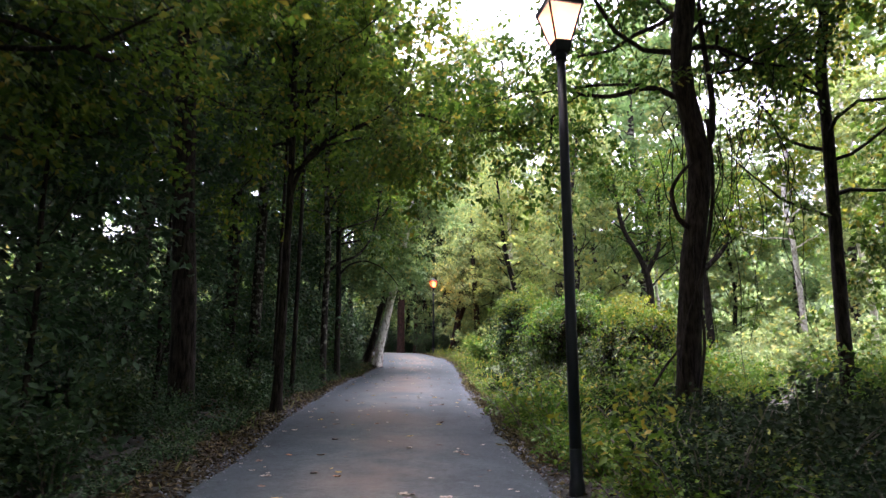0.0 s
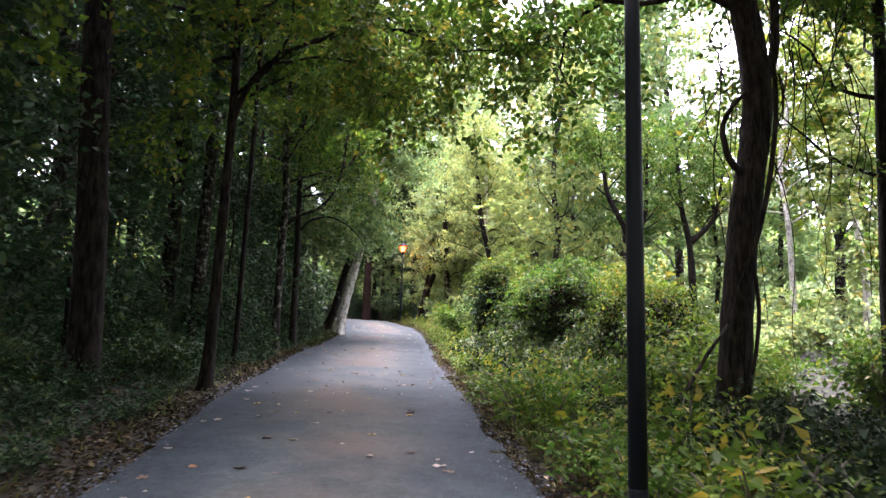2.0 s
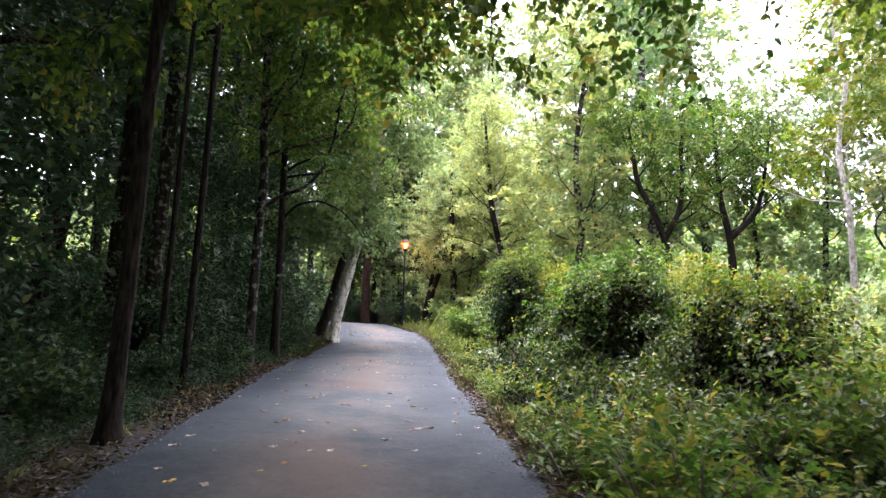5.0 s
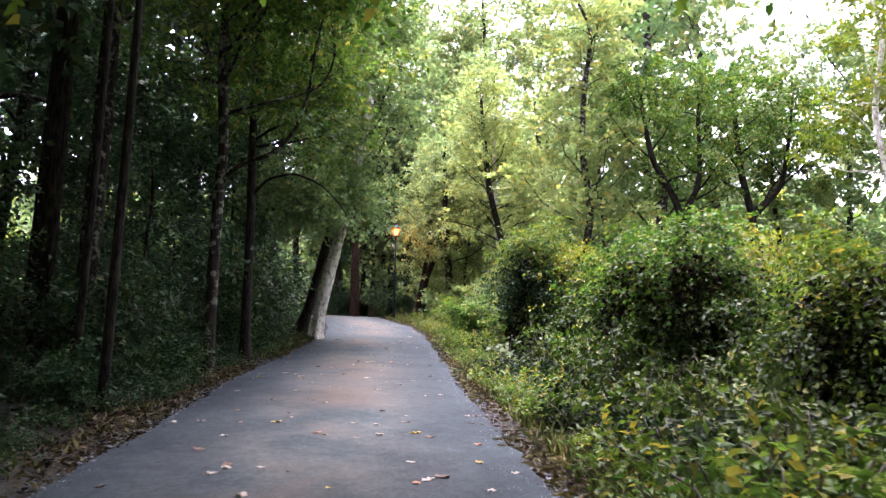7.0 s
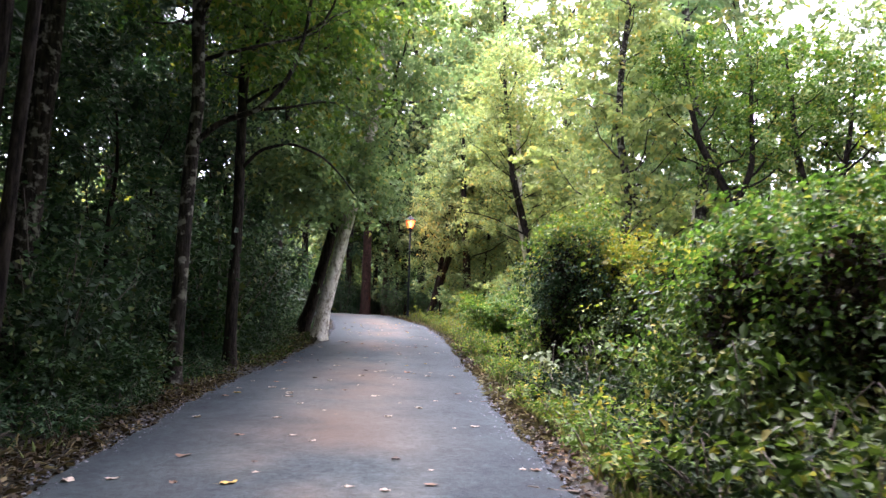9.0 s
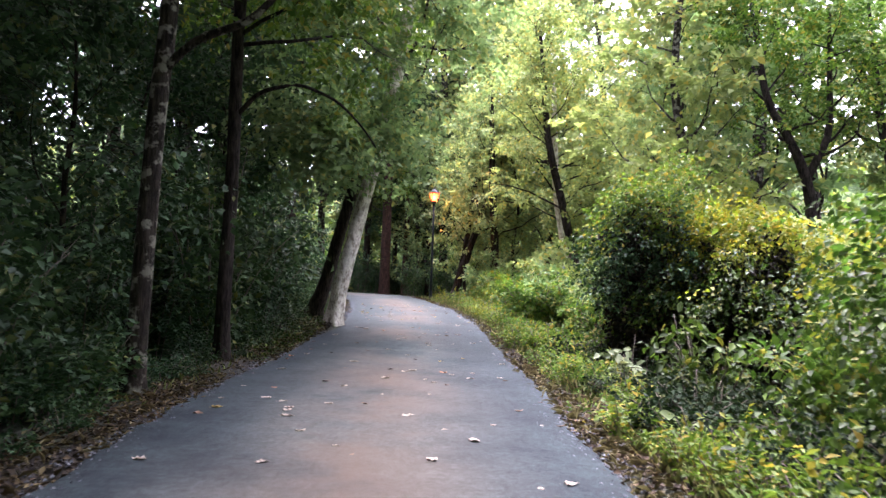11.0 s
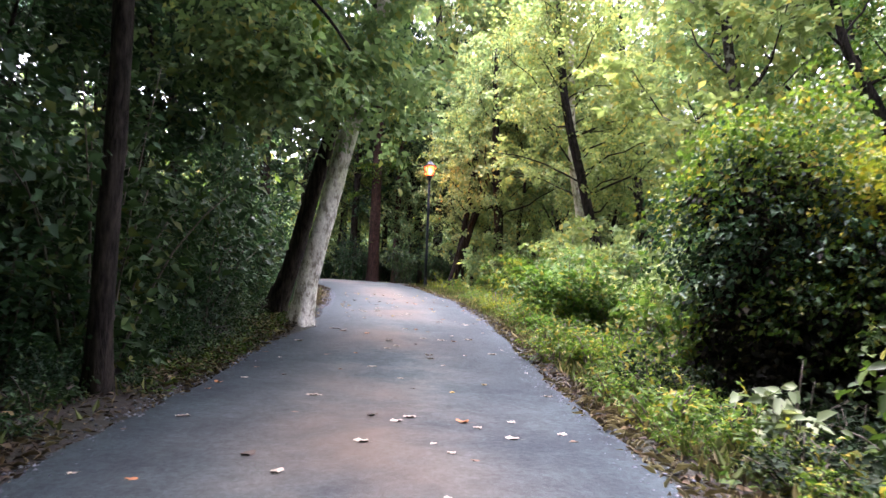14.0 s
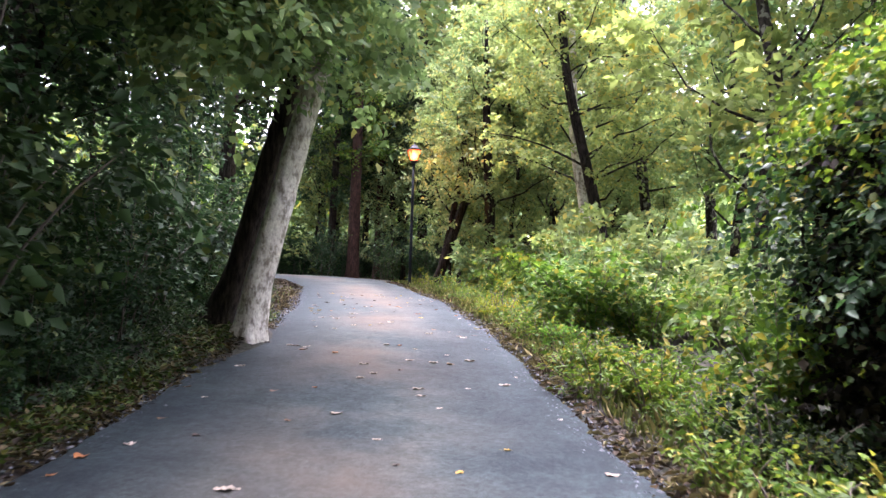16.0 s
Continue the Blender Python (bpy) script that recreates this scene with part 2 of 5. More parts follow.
def off_path(x, y):
    """Metres from the edge of the way, negative on it."""
    x, y = np.atleast_1d(np.asarray(x, float)), np.atleast_1d(np.asarray(y, float))
    best = np.full(x.shape, 1e9)
    for mx, my in MIDDLE[::4]:
        best = np.minimum(best, np.hypot(x - mx, y - my))
    return best - 1.85


def ground_height(x, y):
    x, y = np.atleast_1d(np.asarray(x, float)), np.atleast_1d(np.asarray(y, float))
    d = off_path(x, y)
    away = np.clip(d / 1.5, 0, 1)
    bumps = 0.07 * np.sin(1.3 * x + 0.6 * y) * np.sin(0.9 * y - 0.4 * x) + 0.04 * np.sin(3.1 * x) * np.sin(2.7 * y + 1)
    fall = 0.22 * np.clip((d - 0.4) / 3, 0, 1)
    bank = 0.16 * np.exp(-((x + 3.3) ** 2 / 0.7 + (y - 29.2) ** 2 / 2.0))
    return level(y) - 0.05 * np.clip(-d / 0.3 + 0.5, 0, 1) + away * bumps - fall + bank


def gh(x, y):
    return float(ground_height(x, y)[0])


# ---- mesh helpers ----
def mesh_from(name, verts, faces, mat, smooth=False):
    me = bpy.data.meshes.new(name)
    me.from_pydata([tuple(v) for v in verts], [], [tuple(f) for f in faces])
    me.materials.append(mat)
    if smooth:
        me.polygons.foreach_set("use_smooth", [len(f) < 5 for f in faces])
    me.update()
    return me


def part(name, data, mat, parent, label=""):
    """One mesh (a bmesh, a mesh, or verts and faces) as ONE object under a thing or a part."""
    if isinstance(data, bmesh.types.BMesh):
        me = bpy.data.meshes.new(name)
        data.to_mesh(me)
        data.free()
        me.materials.append(mat)
    elif isinstance(data, tuple):
        me = mesh_from(name, data[0], data[1], mat, True)
    else:
        me = data
    ob = new(name, me)
    ob.parent = parent
    return tagged(ob, label) if label else ob


def thing(name, x, y, z, label, category, group="", kind=""):
    ob = new(name)
    ob.empty_display_size = 0.2
    ob.location = (x, y, z)
    return tagged(ob, label, category, group, kind)


def unit(v):
    return v / np.maximum(np.linalg.norm(v, axis=-1, keepdims=True), 1e-9)


def tube(points, radii, sides=8, rough=0.0, rng=None, flare=0.0):
    """A tapered tube along a line of points, with uneven girth."""
    p = np.array(points, float)
    r = np.array(radii, float)
    tang = unit(np.gradient(p, axis=0))
    ref = np.array([1.0, 0.0, 0.0]) if abs(tang[0][0]) < 0.8 else np.array([0, 1.0, 0])
    a = np.arange(sides) * 2 * np.pi / sides
    verts = []
    for k in range(len(p)):
        s = unit(np.cross(tang[k], ref))
        u = np.cross(s, tang[k])
        g = np.ones(sides) * r[k]
        if rng is not None and rough:
            g = g * (1 + rough * np.sin(a * 3 + k * 0.35) * 0.6 + rng.normal(0, rough * 0.5, sides))
        if flare:
            g = g * (1 + flare * math.exp(-max(p[k][2] - p[0][2] - 0.15, 0) / 0.22) * (0.6 + 0.5 * np.cos(a * 4 + 1)))
        verts.append(p[k] + np.outer(np.cos(a) * g, s) + np.outer(np.sin(a) * g, u))
    verts = np.concatenate(verts)
    faces = []
    for k in range(len(p) - 1):
        for j in range(sides):
            q = (j + 1) % sides
            faces.append((k * sides + j, k * sides + q, (k + 1) * sides + q, (k + 1) * sides + j))
    faces.append(tuple(range(sides - 1, -1, -1)))
    top = (len(p) - 1) * sides
    faces.append(tuple(range(top, top + sides)))
    return verts, faces


def join(pieces):
    vs, fs, k = [], [], 0
    for v, f in pieces:
        vs.append(np.asarray(v))
        fs += [tuple(i + k for i in face) for face in f]
        k += len(v)
    return np.concatenate(vs), fs


def curve_line(points, n):
    """A smooth line of n points through those given."""
    p = np.array(points, float)
    s = np.r_[0, np.cumsum(np.linalg.norm(np.diff(p, axis=0), axis=1))]
    u = np.linspace(0, s[-1], n)
    q = np.stack([np.interp(u, s, p[:, c]) for c in range(3)], 1)
    for _ in range(2):
        q[1:-1] = (q[:-2] + 2 * q[1:-1] + q[2:]) / 4
    return q


def leaf_mesh(name, base, along, normal, size, width, mat, full=False, curl=0.12):
    """Many leaves in one mesh: each folded along its midrib. base, along, normal: N x 3; size: N."""
    n = len(base)
    along = unit(along)
    side = unit(np.cross(normal, along))
    up = np.cross(along, side)
    L = size[:, None]
    W = L * width
    fold = up * L * curl
    if full:
        cols = [base, base + along * L * 0.28 + side * W * 0.46 + fold, base + along * L * 0.68 + side * W * 0.36 + fold * 0.6,
                base + along * L - up * L * 0.1, base + along * L * 0.68 - side * W * 0.36 + fold * 0.6, base + along * L * 0.28 - side * W * 0.46 + fold]
        tri = np.array([[0, 1, 2, 3], [0, 3, 4, 5]])
    else:
        cols = [base, base + along * L * 0.42 + side * W * 0.5 + fold, base + along * L - up * L * 0.08, base + along * L * 0.42 - side * W * 0.5 + fold]
        tri = np.array([[0, 2, 1], [0, 3, 2]])[:, ::-1]
    nv, (nf, fs) = len(cols), tri.shape
    verts = np.stack(cols, 1).reshape(-1, 3)
    loops = (np.arange(n)[:, None, None] * nv + tri[None]).reshape(-1)
    me = bpy.data.meshes.new(name)
    me.vertices.add(n * nv)
    me.vertices.foreach_set("co", verts.astype(np.float32).ravel())
    me.loops.add(len(loops))
    me.loops.foreach_set("vertex_index", loops.astype(np.int32))
    me.polygons.add(n * nf)
    me.polygons.foreach_set("loop_start", np.arange(n * nf, dtype=np.int32) * fs)
    me.polygons.foreach_set("loop_total", np.full(n * nf, fs, dtype=np.int32))
    me.materials.append(mat)
    me.update(calc_edges=True)
    return me


def sprays(rng, at, heading, count, length, size, flat=0.45, droop=0.25):
    """Leaves set alternately along short twigs. at, heading: S x 3. Returns base, along, normal and size of the leaves."""
    S = len(at)
    h = unit(heading)
    upv = unit(np.array([0, 0, 1.0]) + rng.normal(0, flat, (S, 3)))
    side = unit(np.cross(h, upv))
    up = np.cross(side, h)
    up = np.where(up[:, 2:3] < 0, -up, up)
    f = (np.arange(count) + rng.uniform(0, 1, (S, count))) / count
    ln = length * rng.uniform(0.6, 1.3, (S, 1))
    sg = np.where(np.arange(count) % 2 == 0, 1.0, -1.0)[None, :] * rng.uniform(0.5, 1.1, (S, count))
    base = at[:, None] + h[:, None] * (f * ln)[..., None] + rng.normal(0, length * 0.07, (S, count, 3))
    base[..., 2] -= droop * (f ** 2) * ln * 0.6
    along = h[:, None] * 0.55 + side[:, None] * sg[..., None] + rng.normal(0, 0.3, (S, count, 3))
    along[..., 2] -= droop
    nrm = up[:, None] + rng.normal(0, flat, (S, count, 3))
    sz = size * rng.uniform(0.6, 1.25, (S, count))
    return base.reshape(-1, 3), along.reshape(-1, 3), nrm.reshape(-1, 3), sz.ravel()


# ---- trees ----
def grow_limb(rng, start, heading, length, radius, rise=0.25, n=8):
    d = unit(np.array(heading, float))
    pts, p = [np.array(start, float)], np.array(start, float)
    for k in range(n - 1):
        d = unit(d + rng.normal(0, 0.22, 3) + np.array([0, 0, rise / n * (1 if k > 1 else 0.2)]))
        p = p + d * length / (n - 1)
        pts.append(p.copy())
    return np.array(pts), np.linspace(radius, radius * 0.18, n)


def over_way(p):
    """Which places hang low over the way, where boughs are kept cut back."""
    p = np.atleast_2d(p)
    mid = np.interp(p[:, 1], MIDDLE[:300, 1], MIDDLE[:300, 0])
    up, dx = p[:, 2] - level(p[:, 1]), p[:, 0] - mid
    low = np.where(p[:, 1] > 16, 6.2, 3.9)
    west = np.where(p[:, 1] > 24, 0.3, -0.2)
    return ((dx > west) & (dx < 2.4) & (up < low)) | ((abs(dx) < 1.9) & (up < np.where(p[:, 1] > 24, 2.5, 3.4)))


def build_tree(name, label, base, line, radii, limbs, bark, leaf, seed, twigs_per_limb=7, spray_n=5, per_spray=14, leaf_size=0.11,
               spray_len=0.7, twig_len=1.3, width=0.62, sides=10, extra=(), group="", category="tree", full=False, fork=(), limb_bark=None):
    """A tree as one thing: trunk, limbs, crown. line and limb starts are in metres from the base.
    limbs: rows of start, heading, length, radius, rise, leafiness."""
    rng = np.random.default_rng(seed)
    top = thing(name, *base, label, category, group)
    tp = curve_line(line, 8 + 4 * len(line))
    tr = np.interp(np.linspace(0, 1, len(tp)), np.linspace(0, 1, len(radii)), radii)
    low = [tp[0] + (tp[1] - tp[0]) * f for f in (0, 0.2, 0.4, 0.65)]
    tp, tr = np.concatenate([low, tp[1:]]), np.r_[[tr[0]] * 4, tr[1:]]
    part("trunk", tube(tp, tr, sides, 0.07, rng, 0.5), bark, top)
    for pts, r0, r1 in fork:
        q = curve_line(pts, 5 + 3 * len(pts))
        part("trunk_fork", tube(q, np.linspace(r0, r1, len(q)), 8, 0.06, rng), bark, top)
    at, heads, fine = [], [], []
    for start, heading, length, radius, rise, leafy in limbs:
        lp, lr = grow_limb(rng, start, heading, length, radius, rise)
        if over_way(lp[-3:] + np.array(base)).any() and not leafy == 0:
            continue
        part("limb", tube(lp, lr, 6, 0.05, rng), limb_bark or bark, top)
        for k in range(int(twigs_per_limb * leafy)):
            f = rng.uniform(0.25, 1.0)
            i = min(int(f * 7), 6)
            o = lp[i] + (lp[i + 1] - lp[i]) * (f * 7 - i)
            d = unit(unit(lp[i + 1] - lp[i]) * 0.6 + unit(rng.normal(0, 1, 3) * np.array([1, 1, 0.55])))
            wp, wr = grow_limb(rng, o, d, twig_len * rng.uniform(0.5, 1.3), max(radius * 0.2, 0.007), 0.05, 4)
            if over_way(wp + np.array(base)).any():
                continue
            fine.append(tube(wp, wr, 3))
            for j in range(spray_n):
                g = rng.uniform(0.2, 1.0) * 2.999
                q = int(g)
                at.append(wp[q] + (wp[q + 1] - wp[q]) * (g - q))
                heads.append(unit(wp[q + 1] - wp[q]) + rng.normal(0, 0.75, 3) * np.array([1, 1, 0.5]))
    if fine:
        tagged(part("twig", join(fine), limb_bark or bark, top), kind="stuff")
    for o, d in extra:
        at.append(o)
        heads.append(d)
    if at:
        ok = ~over_way(np.array(at) + np.array(base))
        at, heads = np.array(at)[ok], np.array(heads)[ok]
        b, a, nn, s = sprays(rng, np.array(at), np.array(heads), per_spray, spray_len, leaf_size)
        part("crown", leaf_mesh("crown", b, a, nn, s, width, leaf, full), leaf, top)
    return top


def round_limbs(rng, line, z0, z1, count, reach, radius, rise=0.35, lean=(0, 0), leafy=1.0):
    """Limbs all round a trunk between two heights, the lower ones longer."""
    p = curve_line(line, 40)
    out = []
    for k in range(count):
        f = (k + rng.uniform(0, 1)) / count
        z = z0 + (z1 - z0) * f
        i = int(np.argmin(abs(p[:, 2] - z)))
        a = k * 2.4 + rng.uniform(-0.5, 0.5)
        h = np.array([math.cos(a) + lean[0], math.sin(a) + lean[1], rng.uniform(0.3, 0.8) + 0.6 * f])
        out.append((p[i], h, reach * (1 - 0.6 * f) * rng.uniform(0.7, 1.2), radius * (1 - 0.6 * f), rise, leafy))
    return out


def forest_tree(name, label, x, y, height, r, seed, bark, leaf, clear, count, reach, leaf_size, wobble=0.5, group="", **more):
    rng = np.random.default_rng(seed + 999)
    line = [(0, 0, -0.15)]
    for k in range(1, 7):
        line.append((rng.normal(0, wobble * k / 6), rng.normal(0, wobble * k / 6), height * k / 6))
    limbs = round_limbs(rng, line, clear, height, count, reach, r * 0.32)
    return build_tree(name, label, (x, y, gh(x, y)), line, [r * 1.1, r, r * 0.85, r * 0.6, r * 0.2], limbs, bark, leaf, seed, leaf_size=leaf_size, group=group, **more)


def scaled(x, y, z, turn, k, kz=None):
    return pose(x, y, z, 0, 0, turn) @ Matrix.Diagonal((k, k, kz or k, 1))


# ---- ground and way ----
def build_ground():
    xs = np.unique(np.r_[-400, -200, -100, -60, np.arange(-40, -8, 1.5), np.arange(-8, 8, 0.3), np.arange(8, 40, 1.5), 60, 100, 200, 400])
    ys = np.unique(np.r_[-400, -200, -100, -50, np.arange(-20, 0, 1.5), np.arange(0, 60, 0.35), np.arange(60, 90, 2.0), 120, 200, 400, 600])
    X, Y = np.meshgrid(xs, ys)
    Z = ground_height(X.ravel(), Y.ravel())
    v = np.stack([X.ravel(), Y.ravel(), Z], 1)
    w = len(xs)
    f = [(j * w + i, j * w + i + 1, (j + 1) * w + i + 1, (j + 1) * w + i) for j in range(len(ys) - 1) for i in range(w - 1)]
    ob = new("ground", mesh_from("ground", v, f, M_SOIL, True))
    tagged(ob, "dark forest soil with moss and leaf mould", "ground", kind="structure")


def build_path():
    rng = np.random.default_rng(5)
    cols = np.array([0, 0.04, 0.12, 0.25, 0.38, 0.5, 0.62, 0.75, 0.88, 0.96, 1.0])
    n = len(EDGE_L)

    def ragged():
        r = np.convolve(rng.normal(0, 1, n + 14), np.ones(15) / 15, "valid") * 0.16
        return r + np.convolve(rng.normal(0, 1, n + 2), np.ones(3) / 3, "valid") * 0.035
    across = unit(EDGE_R - EDGE_L)
    a = EDGE_L - across * (0.05 + ragged()[:, None])
    b = EDGE_R + across * (0.05 + ragged()[:, None])
    v, mid = [], []
    for k, c in enumerate(cols):
        p = a + (b - a) * c
        crown = 0.035 * (1 - (2 * c - 1) ** 2)
        z = level(p[:, 1]) + 0.012 + crown + (-0.075 if k in (0, len(cols) - 1) else 0)
        v.append(np.stack([p[:, 0], p[:, 1], z], 1))
        mid.append(np.full(n, math.exp(-((c - 0.5) / 0.2) ** 2)))
    v = np.stack(v, 1).reshape(-1, 3)
    w = len(cols)
    f = [(j * w + i, j * w + i + 1, (j + 1) * w + i + 1, (j + 1) * w + i) for j in range(n - 1) for i in range(w - 1)]
    me = mesh_from("road", v, f, M_ASPHALT, True)
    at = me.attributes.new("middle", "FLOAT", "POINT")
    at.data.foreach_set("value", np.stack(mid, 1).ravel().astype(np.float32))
    tagged(new("road", me), "worn grey asphalt greenway path with brownish middle", "path", kind="structure")


build_ground()
build_path()


# ---- lamp posts ----
def lantern_corner(i, half):
    a = math.pi / 4 + i * math.pi / 2
    return Vector((math.cos(a) * half * 1.414, math.sin(a) * half * 1.414, 0))


def frustum(z0, h0, z1, h1, turn=0.0):
    bm = bmesh.new()
    lo = [bm.verts.new(lantern_corner(i, h0) + Vector((0, 0, z0))) for i in range(4)]
    hi = [bm.verts.new(lantern_corner(i, h1) + Vector((0, 0, z1))) for i in range(4)]
    for i in range(4):
        bm.faces.new((lo[i], lo[(i + 1) % 4], hi[(i + 1) % 4], hi[i]))
    bm.faces.new(lo[::-1])
    bm.faces.new(hi)
    bmesh.ops.bevel(bm, geom=bm.edges[:], offset=0.006, segments=1, affect="EDGES")
    return bm


def lamp_post(x, y, turn, pane_mat, bulb_mat, label, light_colour, watts, bulb_size, height=4.2):
    top = thing("street_lamp", x, y, gh(x, y) - 0.02, label, "street lamp", "lamps along the path")
    top.rotation_euler = (0, 0, radians(turn))
    ring = [(0, 0, -0.1), (0, 0, 0.05), (0, 0, 0.12), (0, 0, 0.16), (0, 0, 0.175), (0, 0, 0.41), (0, 0, 0.42)]
    part("base", tube(ring, [0.075, 0.075, 0.07, 0.0585, 0.058, 0.056, 0.055], 16), M_IRON, top)
    part("pole", tube([(0, 0, 0.4), (0, 0, 1.5), (0, 0, 3.0), (0, 0, height)], [0.054, 0.052, 0.047, 0.042], 16), M_IRON, top)
    part("collar", tube([(0, 0, height - 0.03), (0, 0, height), (0, 0, height + 0.04), (0, 0, height + 0.06)], [0.05, 0.06, 0.06, 0.05], 16), M_IRON, top)
    lan = part("lantern", frustum(height + 0.05, 0.075, height + 0.17, 0.09), M_IRON, top)
    z0, z1, h0, h1 = height + 0.17, height + 0.52, 0.085, 0.175
    for i in range(4):
        a, b = lantern_corner(i, h0) + Vector((0, 0, z0)), lantern_corner(i, h1) + Vector((0, 0, z1))
        part("bar", tube([a, (a + b) / 2, b], [0.011] * 3, 6), M_IRON, lan)
        c, d = lantern_corner(i + 1, h0) + Vector((0, 0, z0)), lantern_corner(i + 1, h1) + Vector((0, 0, z1))
        mid = (a + b + c + d) / 4
        inward = Vector((-mid.x, -mid.y, 0)).normalized() * 0.006
        bm = bmesh.new()
        q = [bm.verts.new(p * 0.985 + Vector((0, 0, p.z * 0.015)) + inward * k) for k in (0, 1) for p in (a, c, d, b)]
        for face in ((0, 1, 2, 3), (7, 6, 5, 4), (0, 4, 5, 1), (1, 5, 6, 2), (2, 6, 7, 3), (3, 7, 4, 0)):
            bm.faces.new([q[k] for k in face])
        pane = part("pane", bm, pane_mat, lan)
        pane.visible_shadow = False
    part("roof", frustum(z1 - 0.005, 0.19, z1 + 0.05, 0.19), M_IRON, lan)
    part("roof_cap", frustum(z1 + 0.045, 0.17, z1 + 0.2, 0.05), M_IRON, lan)
    part("finial", tube([(0, 0, z1 + 0.19), (0, 0, z1 + 0.23), (0, 0, z1 + 0.26), (0, 0, z1 + 0.3)], [0.02, 0.035, 0.025, 0.005], 10), M_IRON, lan)
    bulb = tube([(0, 0, z0 + 0.02), (0, 0, z0 + 0.07), (0, 0, z0 + 0.14), (0, 0, z0 + 0.22), (0, 0, z0 + 0.29), (0, 0, z0 + 0.32)], [bulb_size * k for k in (0.03, 0.06, 0.085, 0.09, 0.06, 0.02)], 14)
    part("bulb", bulb, bulb_mat, lan).visible_shadow = False
    d = bpy.data.lights.new("lamp_light", "POINT")
    d.energy, d.color, d.shadow_soft_size = watts, light_colour, 0.12
    o = new("lamp_light", d)
    o.location = (x, y, gh(x, y) + z0 + 0.18)
    return top


lamp_post(1.19, 6.3, 12, M_GLOW_NEAR, M_BULB_NEAR, "tall black lamp post with a square frosted lantern, lit", (1.0, 0.75, 0.5), 8, 0.6)
lamp_post(-0.62, 43.6, 20, M_GLOW_FAR, M_BULB_FAR, "tall black lamp post glowing amber where the path bends", (1.0, 0.42, 0.08), 24, 1.0)


# ---- trees beside the way ----
def rel(points, base):
    b = np.array(base)
    return [tuple(np.array(p) - b) for p in points]


def hero(name, label, points, radii, limbs, bark, leaf, seed, **more):
    """A tree given by places in the world; the first point is its foot."""
    x, y, _ = points[0]
    base = (x, y, gh(x, y))
    pts = [(x, y, base[2] - 0.15)] + list(points[1:])
    ll = [(np.array(s) - np.array(base), h, ln, r, rise, lf) for s, h, ln, r, rise, lf in limbs]
    return build_tree(name, label, base, rel(pts, base), radii, ll, bark, leaf, seed, **more)


R = np.random.default_rng(11)


def fan(points, z0, z1, count, reach, radius, lean, rise=0.3, leafy=1.0):
    return round_limbs(R, points, z0, z1, count, reach, radius, rise, lean, leafy)


# slim maple with a low fork that arches over the way
P = [(-3.13, 13.0, 0.7), (-3.09, 13.0, 2.3), (-3.06, 13.0, 4.2), (-3.04, 13.0, 5.2), (-3.05, 13.0, 6.7), (-3.08, 13.0, 8.5), (-3.0, 13.2, 13)]
ARM = [(-3.04, 13.0, 5.0), (-2.85, 13.0, 5.6), (-2.61, 13.0, 5.95), (-1.99, 13.0, 6.37), (-1.08, 13.0, 6.67), (0.2, 13.1, 6.75)]
arm = [((-2.5, 13.0, 6.0), (0.9, 0.4, 0.2), 2.8, 0.03, -0.1, 2.4), ((-2.0, 13.0, 6.35), (0.9, -0.5, 0.1), 2.8, 0.03, -0.2, 2.4), ((-1.2, 13.0, 6.6), (0.9, 0.5, 0.0), 2.4, 0.025, -0.3, 2.4),
       ((-0.6, 13.0, 6.7), (0.9, -0.2, -0.1), 2.2, 0.025, -0.5, 2.4), ((-1.6, 13.0, 6.5), (0.7, 0.1, -0.5), 1.6, 0.02, -0.3, 1.8), ((-3.05, 13.0, 6.4), (0.9, -0.2, 0.7), 4.0, 0.045, -0.3, 2.4),
       ((-3.05, 13.0, 6.0), (0.4, -0.9, 0.4), 3.5, 0.04, -0.2, 1.6), ((-3.05, 13.0, 7.2), (0.9, 0.3, 0.5), 4.0, 0.04, -0.2, 2.4)]
FOOT = (-3.13, 13.0, gh(-3.13, 13.0))
hero("maple_tree", "slim dark maple with a low arm arching over the path", P, [0.095, 0.08, 0.072, 0.065, 0.055, 0.045, 0.025], arm + fan(P, 5.5, 12.8, 20, 3.4, 0.04, (0.35, -0.1)), M_BARK, M_LEAF, 21,
     leaf_size=0.13, twigs_per_limb=11, fork=[(rel(ARM, FOOT), 0.055, 0.02)])
# second slim trunk, lichened, with a crook in it
P = [(-3.69, 21.05, 1.1), (-3.7, 21.1, 2.2), (-3.7, 21.1, 3.6), (-3.68, 21.1, 4.6), (-3.62, 21.1, 5.5), (-3.72, 21.1, 6.5), (-3.8, 21.2, 9), (-3.6, 21.3, 13)]
ARM = [(-3.66, 21.1, 4.7), (-3.3, 21.0, 5.05), (-2.7, 20.9, 5.2), (-2.3, 20.9, 5.7), (-2.1, 20.9, 6.4), (-2.0, 20.9, 7.4)]
arm = [((-2.7, 20.9, 5.2), (0.9, 0.1, 0.1), 1.8, 0.025, 0.1, 2.0), ((-2.1, 20.9, 6.4), (0.8, 0.3, 0.3), 2.2, 0.025, 0.1, 2.4), ((-2.1, 20.9, 7.0), (0.6, -0.6, 0.5), 2.2, 0.025, 0.0, 2.4), ((-3.7, 21.1, 7.2), (0.8, -0.2, 0.5), 3.0, 0.04, 0, 2.2)]
FOOT = (-3.69, 21.05, gh(-3.69, 21.05))
